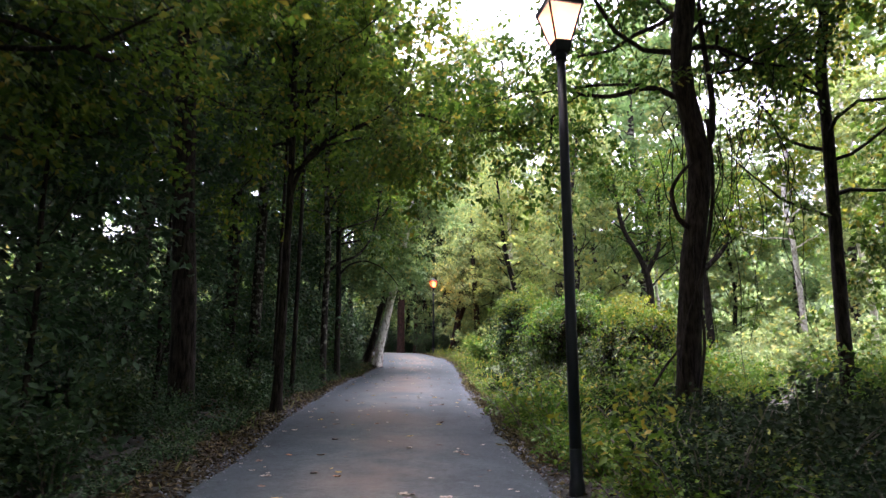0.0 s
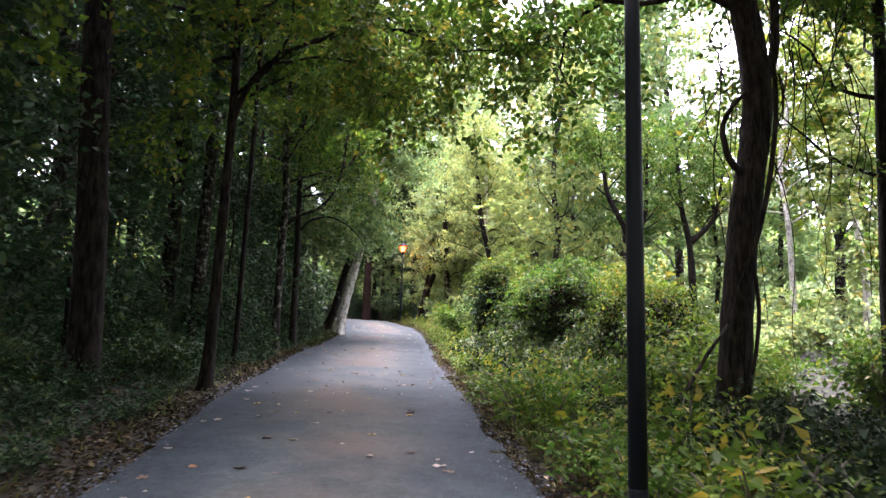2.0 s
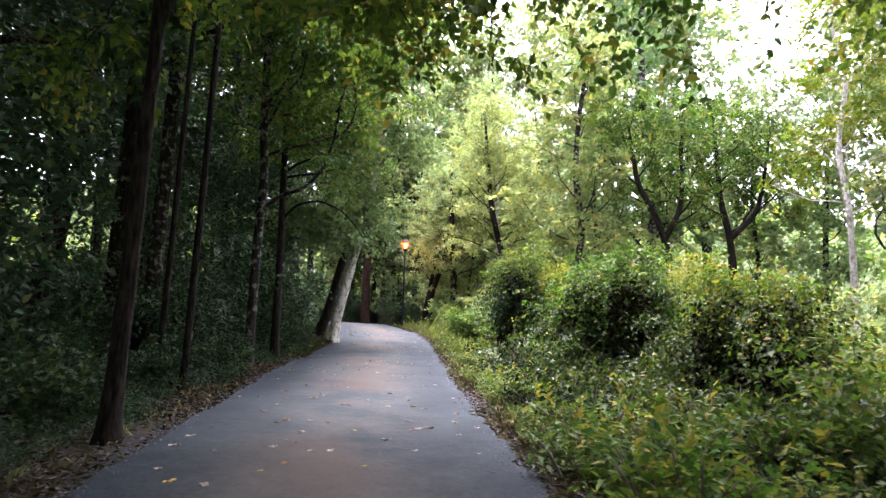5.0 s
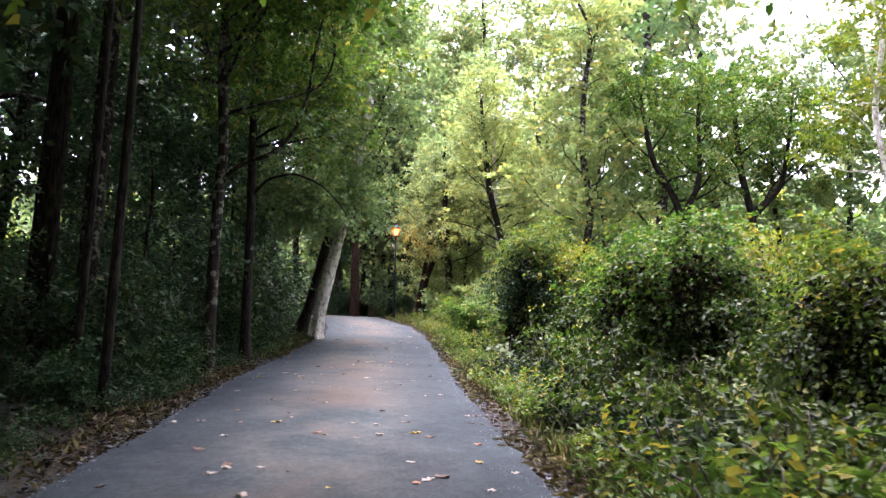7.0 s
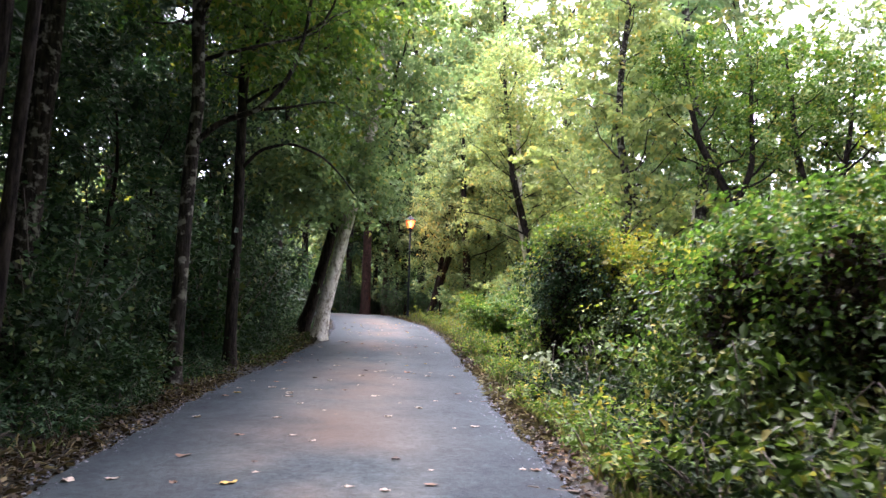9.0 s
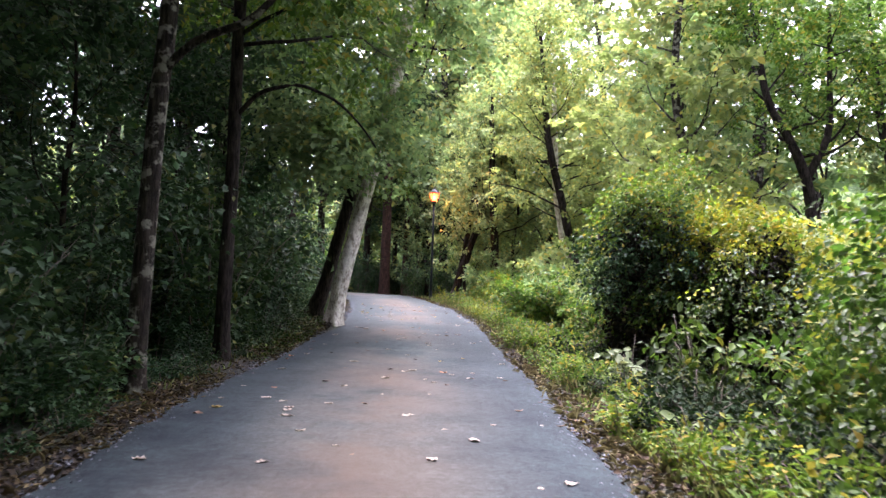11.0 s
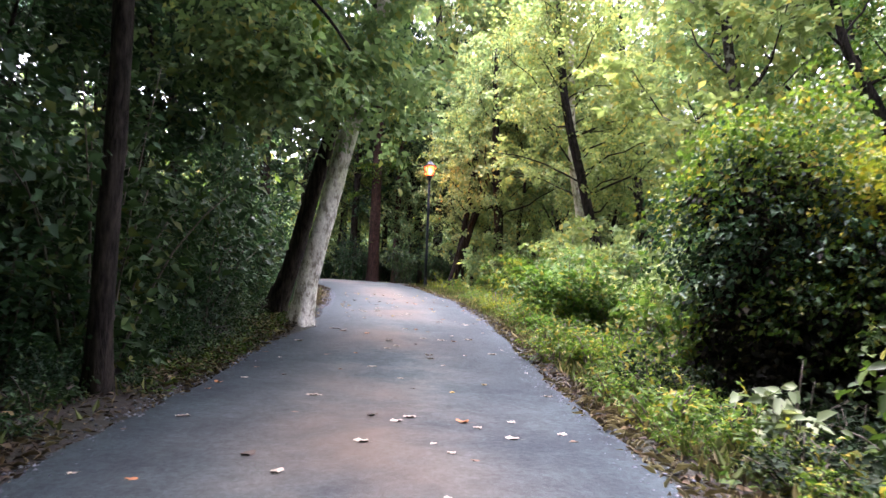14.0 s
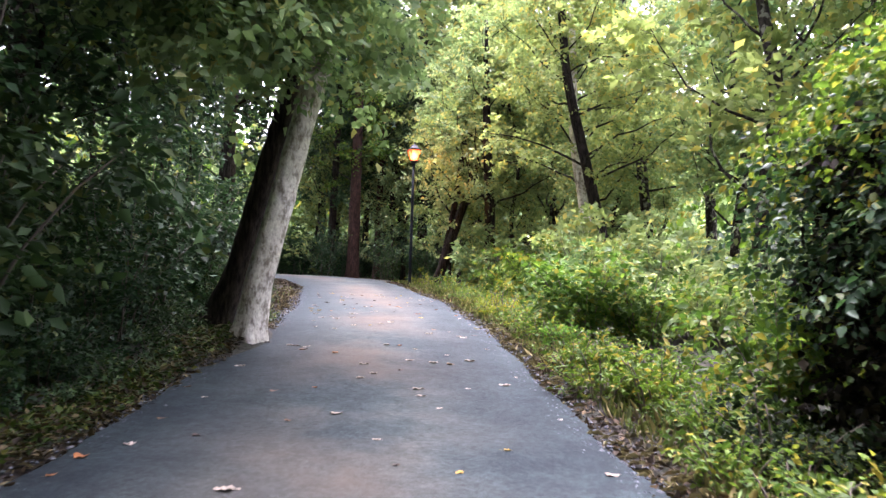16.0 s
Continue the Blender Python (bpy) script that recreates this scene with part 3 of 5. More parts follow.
hero("maple_tree", "slim crooked maple with lichen-spotted bark at the path edge", P, [0.105, 0.1, 0.095, 0.09, 0.085, 0.075, 0.06, 0.025], arm + fan(P, 6.0, 12.8, 20, 3.0, 0.04, (0.4, -0.1)), M_BARK_LICHEN, M_LEAF, 22,
     leaf_size=0.13, twigs_per_limb=11, fork=[(rel(ARM, FOOT), 0.05, 0.02)])
# third, straight
P = [(-3.72, 24.1, 1.4), (-3.75, 24.1, 2.8), (-3.74, 24.1, 3.9), (-3.77, 24.1, 5.3), (-3.8, 24.1, 6.5), (-3.8, 24.2, 9), (-3.7, 24.3, 14)]
ARM = [(-3.76, 24.1, 5.1), (-3.4, 24.0, 5.5), (-2.8, 24.0, 5.65), (-2.2, 24.0, 5.4), (-1.8, 24.0, 5.0), (-1.6, 24.0, 4.7)]
arm = [((-2.6, 24.0, 5.6), (0.8, 0.2, 0.2), 1.6, 0.02, -0.5, 2.0), ((-3.78, 24.1, 6.4), (0.8, -0.3, 0.5), 3.0, 0.04, -0.1, 2.4), ((-3.8, 24.1, 7.6), (0.8, 0.1, 0.5), 3.0, 0.04, 0, 2.4)]
FOOT = (-3.72, 24.1, gh(-3.72, 24.1))
hero("maple_tree", "straight dark maple trunk at the path edge", P, [0.11, 0.1, 0.095, 0.09, 0.08, 0.06, 0.025], arm + fan(P, 6, 13.6, 20, 3.0, 0.04, (0.4, -0.1)), M_BARK, M_LEAF, 23,
     leaf_size=0.13, twigs_per_limb=11, fork=[(rel(ARM, FOOT), 0.04, 0.012)])
# pale leaning sycamore and the dark broken trunk behind it
P = [(-2.82, 29.1, 1.75), (-2.72, 29.1, 2.7), (-2.55, 29.1, 3.43), (-2.4, 29.1, 4.17), (-2.22, 29.1, 4.93), (-2.04, 29.1, 5.69), (-1.86, 29.1, 6.4), (-1.45, 29.3, 9), (-1.3, 29.6, 14)]
arm = [((-2.25, 29.1, 5.6), (0.5, -0.5, 0.2), 1.8, 0.04, -1.0, 2.6), ((-2.2, 29.1, 6.0), (-0.7, -0.6, 0.2), 2.6, 0.05, -0.9, 2.8), ((-2.1, 29.1, 6.3), (0.9, 0.0, 0.2), 2.0, 0.04, -0.9, 2.8),
       ((-2.0, 29.1, 6.9), (0.6, -0.7, 0.3), 2.6, 0.04, -0.5, 2.6), ((-2.0, 29.1, 7.2), (0.9, 0.2, 0.1), 2.4, 0.04, -0.6, 2.6), ((-2.0, 29.1, 7.4), (-0.4, -0.9, 0.4), 2.8, 0.04, -0.3, 2.6)]
arm = [((x + 0.22, y, z), *more) for (x, y, z), *more in arm]
rs = np.random.default_rng(88)
FOOT = np.array((-2.82, 29.1, gh(-2.82, 29.1)))
HANG = []
for k in range(520):
    c, e = ((-2.0, 28.7, 6.2), (1.1, 0.9, 1.0)) if k % 5 < 3 else ((-3.6, 28.0, 6.0), (1.1, 1.1, 1.1))
    d = rs.normal(0, 0.5, 3)
    HANG.append((np.array(c) + d * np.array(e) - FOOT, np.array((d[0], d[1] - 0.4, -0.25)) + rs.normal(0, 0.4, 3)))
HANG = [h for h in HANG if h[0][2] + FOOT[2] > 4.7]
hero("sycamore_tree", "pale grey-barked sycamore leaning over the path", P, [0.18, 0.165, 0.157, 0.152, 0.15, 0.148, 0.145, 0.11, 0.04], arm + fan(P, 7, 13.5, 18, 3.2, 0.06, (0.2, -0.2)), M_BARK_PALE, M_LEAF_LIGHT, 24,
     sides=16, leaf_size=0.14, twigs_per_limb=12, width=0.75, limb_bark=M_BARK_LICHEN, extra=HANG)
P = [(-3.4, 29.55, 1.8), (-3.1, 29.5, 2.85), (-2.86, 29.5, 3.85), (-2.63, 29.5, 4.79), (-2.43, 29.5, 5.74), (-2.33, 29.5, 6.1)]
hero("dead_trunk", "dark dead trunk leaning behind the pale sycamore", P, [0.19, 0.15, 0.14, 0.135, 0.12, 0.07], [((-2.6, 29.5, 4.9), (0.3, -0.4, 0.8), 0.7, 0.04, 0.0, 0.0)], M_BARK, M_LEAF, 25, category="dead tree")
# maple out of sight beside the start, its boughs hanging into view
P = [(-5.7, 6.4, 0.3), (-5.65, 6.4, 3), (-5.6, 6.5, 6), (-5.6, 6.6, 10), (-5.5, 6.6, 14)]
arm = [((-5.62, 6.45, 4.0), (0.8, 0.6, 0.1), 3.0, 0.05, -0.2, 2.4), ((-5.6, 6.5, 4.8), (0.9, 0.2, 0.15), 3.2, 0.05, -0.3, 2.4), ((-5.6, 6.5, 5.4), (0.7, 0.9, 0.2), 3.6, 0.05, -0.2, 2.4), ((-5.6, 6.5, 6.2), (0.9, 0.7, 0.1), 3.6, 0.05, -0.1, 2.4)]
hero("maple_tree", "maple with low leafy boughs in the shade", P, [0.2, 0.17, 0.15, 0.12, 0.05], arm + fan(P, 6.5, 13.5, 14, 3.4, 0.05, (0.2, 0.2)), M_BARK, M_LEAF, 45, leaf_size=0.12, twigs_per_limb=9)
# stout trunk deeper in the wood, left
P = [(-4.75, 12.6, 0.6), (-4.85, 12.6, 3), (-5.08, 12.6, 5.6), (-5.18, 12.6, 9), (-5.2, 12.8, 16)]
hero("oak_tree", "stout dark oak trunk standing in deep shade", P, [0.23, 0.21, 0.2, 0.17, 0.07], fan(P, 8, 15, 20, 4.0, 0.08, (0.1, -0.1)), M_BARK, M_LEAF_DEEP, 26)
for x, y, r, s in ((-5.85, 21.0, 0.16, 27), (-6.75, 21.2, 0.2, 28), (-3.72, 16.95, 0.05, 29), (-4.35, 17.6, 0.045, 30)):
    P = [(x, y, 1.0), (x + 0.05, y, 4), (x + 0.1, y, 9), (x + 0.1, y + 0.2, 15)]
    hero("forest_tree", "dark straight trunk at the wood's edge", P, [r * 1.15, r, r * 0.9, r * 0.3], fan(P, 7, 14.5, 12, 3.2, 0.05, (0.1, 0)), M_BARK_LICHEN if s == 27 else M_BARK, M_LEAF_DEEP, s, group="trunks in the dark wood")
# crooked vine-hung tree, right
def further(points, k=1.15):
    """The same line of sight from the start of the walk, k times as far off."""
    return [(x * k, y * k, EYE + (z - EYE) * k) for x, y, z in points]


P = [(3.51, 10.0, 0.45)] + further([(3.11, 8.7, 1.49), (3.18, 8.7, 2.17), (3.27, 8.7, 2.99), (3.42, 8.7, 3.75), (3.46, 8.7, 4.3), (3.36, 8.7, 4.95), (3.28, 8.7, 5.61), (3.36, 8.7, 6.21), (3.46, 8.7, 6.7), (3.5, 9, 9), (3.4, 9, 12)])
FOOT = (3.51, 10.0, gh(3.51, 10.0))
BEND = further([(3.26, 8.65, 3.3), (3.06, 8.6, 3.45), (3.0, 8.6, 3.8), (3.12, 8.6, 4.02), (3.3, 8.6, 4.2)])
ARM = further([(3.34, 8.7, 5.1), (2.9, 8.8, 5.4), (2.4, 9.0, 5.3), (1.9, 9.3, 5.5), (1.5, 9.6, 5.9)])
ARM2 = further([(3.46, 8.7, 4.2), (3.68, 8.75, 4.6), (3.74, 8.8, 5.3), (3.7, 8.9, 6.2), (3.75, 9.0, 7.2)])
arm = [((3.2, 10.1, 6.0), (-0.6, 0.4, 0.3), 2.8, 0.03, -0.1, 2.4), ((2.3, 10.7, 6.1), (-0.7, 0.6, 0.1), 2.4, 0.03, 0.0, 2.6), ((3.8, 10.0, 6.5), (-0.7, 0.8, 0.2), 4.4, 0.05, 0.1, 2.8),
       ((3.85, 10.0, 6.7), (0.2, 0.9, 0.15), 4.0, 0.05, 0.0, 2.4), ((3.95, 10.0, 7.3), (-0.6, 0.9, 0.25), 4.4, 0.05, 0.0, 2.6), ((4.4, 10.1, 6.2), (0.8, 0.3, 0.3), 2.6, 0.03, 0.0, 1.8), ((4.5, 10.2, 6.9), (0.4, 0.8, 0.2), 2.8, 0.03, 0.0, 1.8)]
big_tree = hero("crooked_tree", "thick crooked dark tree hung with vines", P, [0.21, 0.18, 0.17, 0.165, 0.16, 0.16, 0.155, 0.15, 0.145, 0.14, 0.1, 0.04], arm + fan(P, 6.6, 13, 14, 3.6, 0.05, (0, 0.2)), M_BARK, M_LEAF, 31,
                sides=18, leaf_size=0.115, twigs_per_limb=8, full=True, fork=[(rel(BEND, FOOT), 0.045, 0.022), (rel(ARM, FOOT), 0.055, 0.02), (rel(ARM2, FOOT), 0.065, 0.03)])
rv = np.random.default_rng(77)
for k in range(30):
    x0, y0, z0 = 4.3 + rv.uniform(-0.8, 1.7), 10.1 + rv.uniform(-0.4, 1.0), 4.8 + rv.uniform(0, 1.9)
    ln = rv.uniform(1.4, 3.9)
    drift = rv.normal(0, 0.3)
    line = [(x0, y0, z0)]
    for j in range(1, 9):
        line.append((x0 + rv.normal(0, 0.07) + drift * j / 8 + 0.14 * math.sin(j * 0.9 + k), y0 + rv.normal(0, 0.06), z0 - ln * j / 8))
    part("vine", tube(rel(curve_line(line, 16), FOOT), np.linspace(0.01, 0.004, 16), 4), M_BARK, big_tree)
CLIMB = further([(3.2, 8.58, 0.6), (2.98, 8.6, 1.3), (3.03, 8.54, 2.0), (3.28, 8.5, 2.6), (3.44, 8.52, 3.2), (3.58, 8.56, 4.0), (3.54, 8.56, 4.8)])
part("vine", tube(rel(curve_line(CLIMB, 20), FOOT), np.full(20, 0.028), 6), M_BARK, big_tree)
CLIMB = further([(3.0, 8.55, 0.55), (3.16, 8.5, 1.2), (3.3, 8.52, 1.9), (3.2, 8.5, 2.6), (3.24, 8.5, 3.2)])
part("vine", tube(rel(curve_line(CLIMB, 16), FOOT), np.full(16, 0.022), 6), M_BARK, big_tree)
# second tree, right
P = [(7.8, 13.3, 0.6), (7.85, 13.3, 2.7), (7.9, 13.3, 3.85), (7.96, 13.3, 5.6), (8.0, 13.3, 6.85), (7.97, 13.3, 7.86), (8.3, 13.4, 9.2), (8.3, 13.5, 13)]
arm = [((7.9, 13.3, 4.6), (-0.9, -0.2, 0.35), 2.6, 0.04, 0.2, 2.0), ((7.96, 13.3, 5.8), (0.9, -0.2, 0.3), 2.8, 0.04, 0.2, 2.0), ((8.0, 13.3, 7.2), (-0.7, 0.1, 0.8), 3.0, 0.05, 0.2, 2.4)]
hero("forest_tree", "slim dark tree with spreading leafy arms", P, [0.15, 0.135, 0.125, 0.12, 0.11, 0.1, 0.08, 0.03], arm + fan(P, 5, 12.8, 16, 3.4, 0.05, (0, 0)), M_BARK, M_LEAF, 32, leaf_size=0.14, twigs_per_limb=6)
# leaning trees beyond the bushes, right of the far lamp
for pts, r, bark, s, nm in (
        ([(5.1, 39, 2.2), (4.6, 39, 4.9), (4.2, 39, 6.6), (3.6, 39, 9), (3.2, 39.2, 14)], 0.2, M_BARK, 33, "dark trunk leaning over the thicket"),
        ([(4.8, 40, 2.2), (4.5, 40, 5.0), (4.1, 40, 7.5), (4.0, 40.3, 13)], 0.2, M_BARK_PALE, 34, "pale grey trunk beside a leaning dark one"),
        ([(8.2, 44.3, 2.6), (7.7, 44.3, 8), (7.3, 44.3, 10.5), (6.8, 44.4, 16)], 0.24, M_BARK_LICHEN, 35, "tall grey trunk behind the thicket"),
        ([(0.35, 46, 3.1), (0.95, 46, 4.9), (1.75, 46, 7.4), (2.65, 46, 9.8), (4.0, 46, 14)], 0.21, M_BARK, 36, "leaning dark trunk beyond the lamp"),
        ([(0.42, 46.4, 3.1), (0.95, 46.4, 5.5), (1.3, 46.4, 8), (1.6, 46.5, 13)], 0.16, M_BARK, 37, "upright dark trunk beyond the lamp"),
        ([(2.25, 44.5, 3.0), (2.2, 44.5, 6), (2.0, 44.5, 9), (1.9, 44.6, 13)], 0.24, M_BARK, 38, "stout dark trunk far along the path"),
        ([(-4.8, 57.5, 3.5), (-4.8, 57.5, 8), (-4.7, 57.5, 12), (-4.7, 57.5, 17)], 0.26, M_BARK, 46, "dark trunk past the bend of the path"),
        ([(-2.3, 57, 3.5), (-2.25, 57, 8), (-2.2, 57, 12), (-2.1, 57, 17)], 0.22, M_BARK_RED, 47, "reddish trunk past the bend of the path"),
        ([(-1.5, 57.6, 3.5), (-1.5, 57.6, 8), (-1.6, 57.6, 12), (-1.6, 57.6, 16)], 0.17, M_BARK, 48, "thin dark trunk past the bend of the path"),
        ([(-0.85, 58.2, 3.5), (-0.8, 58.2, 8), (-0.7, 58.2, 12), (-0.7, 58.2, 16)], 0.17, M_BARK, 49, "thin dark trunk past the bend of the path"),
        ([(-3.37, 54.5, 3.5), (-3.4, 54.5, 8), (-3.4, 54.5, 12), (-3.3, 54.5, 18)], 0.36, M_BARK_RED, 39, "reddish straight trunk at the bend of the path")):
    z = pts[-1][2]
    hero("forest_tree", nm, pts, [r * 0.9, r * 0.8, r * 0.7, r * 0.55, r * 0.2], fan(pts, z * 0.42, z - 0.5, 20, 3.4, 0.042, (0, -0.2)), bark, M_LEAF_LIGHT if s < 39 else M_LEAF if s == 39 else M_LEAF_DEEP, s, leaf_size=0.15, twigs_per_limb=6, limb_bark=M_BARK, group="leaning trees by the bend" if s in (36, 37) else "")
# forked trees in the clearing, right
for pts, fk, s in (
        ([(10.2, 33, 1.9), (10.2, 33, 6.2), (9.8, 33, 7.4), (9.0, 33.1, 8.8), (8.6, 33.2, 12)], [(10.1, 33, 6.6), (10.8, 33, 7.9), (10.9, 33.1, 9.8), (11, 33.2, 12)], 40),
        ([(13.3, 33.7, 1.9), (13.2, 33.7, 6.8), (12.8, 33.7, 8.4), (12.6, 33.8, 12.5)], [(13.25, 33.7, 6.9), (14.4, 33.7, 8.0), (14.8, 33.8, 9.6), (15.3, 34, 12)], 41)):
    base = (pts[0][0], pts[0][1], gh(pts[0][0], pts[0][1]))
    hero("forked_tree", "small dark forked tree in the bright clearing", pts, [0.2, 0.18, 0.14, 0.1, 0.04], fan(pts, 7, 11.8, 12, 3.0, 0.06, (0.1, -0.1)) + fan(fk, 7.5, 11.6, 8, 2.6, 0.05, (0.3, -0.1)),
         M_BARK, M_LEAF, s, fork=[(rel(fk, base), 0.13, 0.04)], leaf_size=0.14, group="forked trees in the clearing")

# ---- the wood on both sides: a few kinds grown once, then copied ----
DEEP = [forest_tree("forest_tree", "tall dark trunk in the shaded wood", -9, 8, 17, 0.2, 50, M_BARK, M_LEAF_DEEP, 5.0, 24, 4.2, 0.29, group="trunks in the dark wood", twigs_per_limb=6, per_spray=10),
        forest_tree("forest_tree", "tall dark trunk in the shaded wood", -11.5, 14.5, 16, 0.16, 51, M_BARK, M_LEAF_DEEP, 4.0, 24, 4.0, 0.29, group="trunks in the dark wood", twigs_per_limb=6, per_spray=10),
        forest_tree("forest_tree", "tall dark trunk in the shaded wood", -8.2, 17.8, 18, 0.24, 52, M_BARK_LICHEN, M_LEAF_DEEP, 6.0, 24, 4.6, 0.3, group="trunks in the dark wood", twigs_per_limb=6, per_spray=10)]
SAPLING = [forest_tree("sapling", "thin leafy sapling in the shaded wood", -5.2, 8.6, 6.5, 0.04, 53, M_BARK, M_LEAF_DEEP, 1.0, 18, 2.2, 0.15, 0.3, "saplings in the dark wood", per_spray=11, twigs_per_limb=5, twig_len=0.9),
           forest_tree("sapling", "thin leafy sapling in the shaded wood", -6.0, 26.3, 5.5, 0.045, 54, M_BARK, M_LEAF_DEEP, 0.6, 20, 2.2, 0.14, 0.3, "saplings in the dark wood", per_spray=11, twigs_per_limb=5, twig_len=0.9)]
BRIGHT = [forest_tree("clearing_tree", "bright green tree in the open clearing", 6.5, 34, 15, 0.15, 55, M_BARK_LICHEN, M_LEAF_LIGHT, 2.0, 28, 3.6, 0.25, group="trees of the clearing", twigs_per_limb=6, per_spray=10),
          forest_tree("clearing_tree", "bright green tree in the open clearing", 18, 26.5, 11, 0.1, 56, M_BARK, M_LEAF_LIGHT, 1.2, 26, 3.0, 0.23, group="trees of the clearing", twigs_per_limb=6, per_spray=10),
          forest_tree("clearing_tree", "slender yellowing tree in the open clearing", 16, 30, 16, 0.12, 57, M_BARK_PALE, M_LEAF_YELLOW, 5.0, 22, 3.0, 0.19, group="trees of the clearing", twigs_per_limb=6, per_spray=10),
          forest_tree("clearing_tree", "leafy green tree in the open clearing", 12.5, 16.5, 8, 0.08, 58, M_BARK, M_LEAF, 0.8, 22, 2.8, 0.19, group="trees of the clearing", twigs_per_limb=6, per_spray=10)]
for k, (x, y) in enumerate([(-7.5, 4), (-12, 3.5), (-15, 9), (-17, 16), (-13, 20.5), (-9.5, 23.5), (-16, 25), (-11.5, 28.5), (-7.5, 32), (-13, 34), (-8.5, 38.5), (-14, 42), (-6, -2), (-11, -4), (-20, 5), (-21, 21), (-19, 33), (-3.5, -8), (-6.8, 43.5), (-12, 62), (-6, 64), (-18, 58), (-3.2, 61.5), (-5.2, 62.5), (-1.2, 63), (0.4, 61.4), (-8.4, 61.5), (-2.2, 66), (-4.3, 67)]):
    copy_thing(DEEP[k % 3], scaled(x, y, gh(x, y), 77 * k, 0.9 + 0.07 * (k % 4)))
for k, (x, y) in enumerate([(-5.4, 5.2), (-7.2, 7), (-8.5, 11), (-6.2, 14.8), (-7.4, 19.5), (-5.6, 23), (-5.2, 28.3), (-6.8, 30.3), (-5.6, 33.5), (-6.4, 37), (-9, 27), (-10, 18.5), (-7.5, 24.5), (-10.5, 6.5)]):
    copy_thing(SAPLING[k % 2], scaled(x, y, gh(x, y), 101 * k, 0.85 + 0.1 * (k % 4)))
# those at y < 8 and at (26, 12) are unseen, added to block light
for k, (x, y, w) in enumerate([(9, 40, 0), (5.2, 48, 0), (16, 37, 1), (19, 30, 2), (20, 38, 0), (21, 24.5, 3), (18, 22, 1), (24, 30, 0), (11, 52, 0), (16, 50, 2), (13, 15, 3), (18, 14, 2),
                               (2.6, 62, 0), (8, 60, 0), (14, 60, 0), (7, 3, 1), (12, 7, 1), (17, 5, 0), (6, -5, 0), (13, -4, 0), (26, 12, 1), (1.2, 49.5, 5), (3.2, 45.5, 5), (2.8, 52, 5), (6, 43, 5), (-1.5, 57, 5), (-6, 59.5, 5), (7.5, 47, 5), (4.6, 55, 5), (12, 40.5, 4), (17, 44.5, 4), (0.2, 58.5, 4), (3.4, 61, 4), (22, 36, 4), (1.5, 66, 4), (6, 58, 4), (-2.5, 70, 4), (10.5, 57, 4), (15, 54, 4)]):
    copy_thing(BRIGHT[w % 4], scaled(x, y, gh(x, y), 63 * k + 20, {4: 1.55, 5: 0.62}.get(w, 0.9) + 0.08 * (k % 4)))


# ---- thickets ----
def shrub(name, label, x, y, height, spread, seed, leaf, count, leaf_size, group, width=0.6, per=12, twig=0.5, full=False, drop=0.25, stems=14):
    rng = np.random.default_rng(seed)
    top = thing(name, x, y, gh(x, y), label, "shrub", group)
    st, at, hd = [], [], []
    for k in range(stems):
        a = rng.uniform(0, 2 * np.pi)
        o = np.array([math.cos(a), math.sin(a), 0]) * rng.uniform(0, 0.25) * spread
        e = np.array([math.cos(a) * spread, math.sin(a) * spread, 0]) * rng.uniform(0.3, 0.95)
        e[2] = height * rng.uniform(0.5, 1.0) * (1.1 - 0.45 * np.hypot(e[0], e[1]) / spread)
        line = curve_line([o - np.array([0, 0, 0.1]), (o + e) / 2 + np.array([0, 0, height * 0.15]), e], 6)
        st.append(tube(line, np.linspace(0.014, 0.004, 6), 4))
        for j in range(count // stems):
            f = rng.uniform(0.15, 1.0) * 4.99
            q = int(f)
            at.append(line[q] + (line[q + 1] - line[q]) * (f - q))
            hd.append(unit(line[q + 1] - line[q]) * 0.5 + rng.normal(0, 1, 3) * np.array([1, 1, 0.5]))
    tagged(part("stem", join(st), M_TWIG, top), kind="stuff")
    b, a, n, s = sprays(rng, np.array(at), np.array(hd), per, twig, leaf_size, 0.4, drop)
    part("foliage", leaf_mesh("foliage", b, a, n, s, width, leaf, full), leaf, top)
    return top


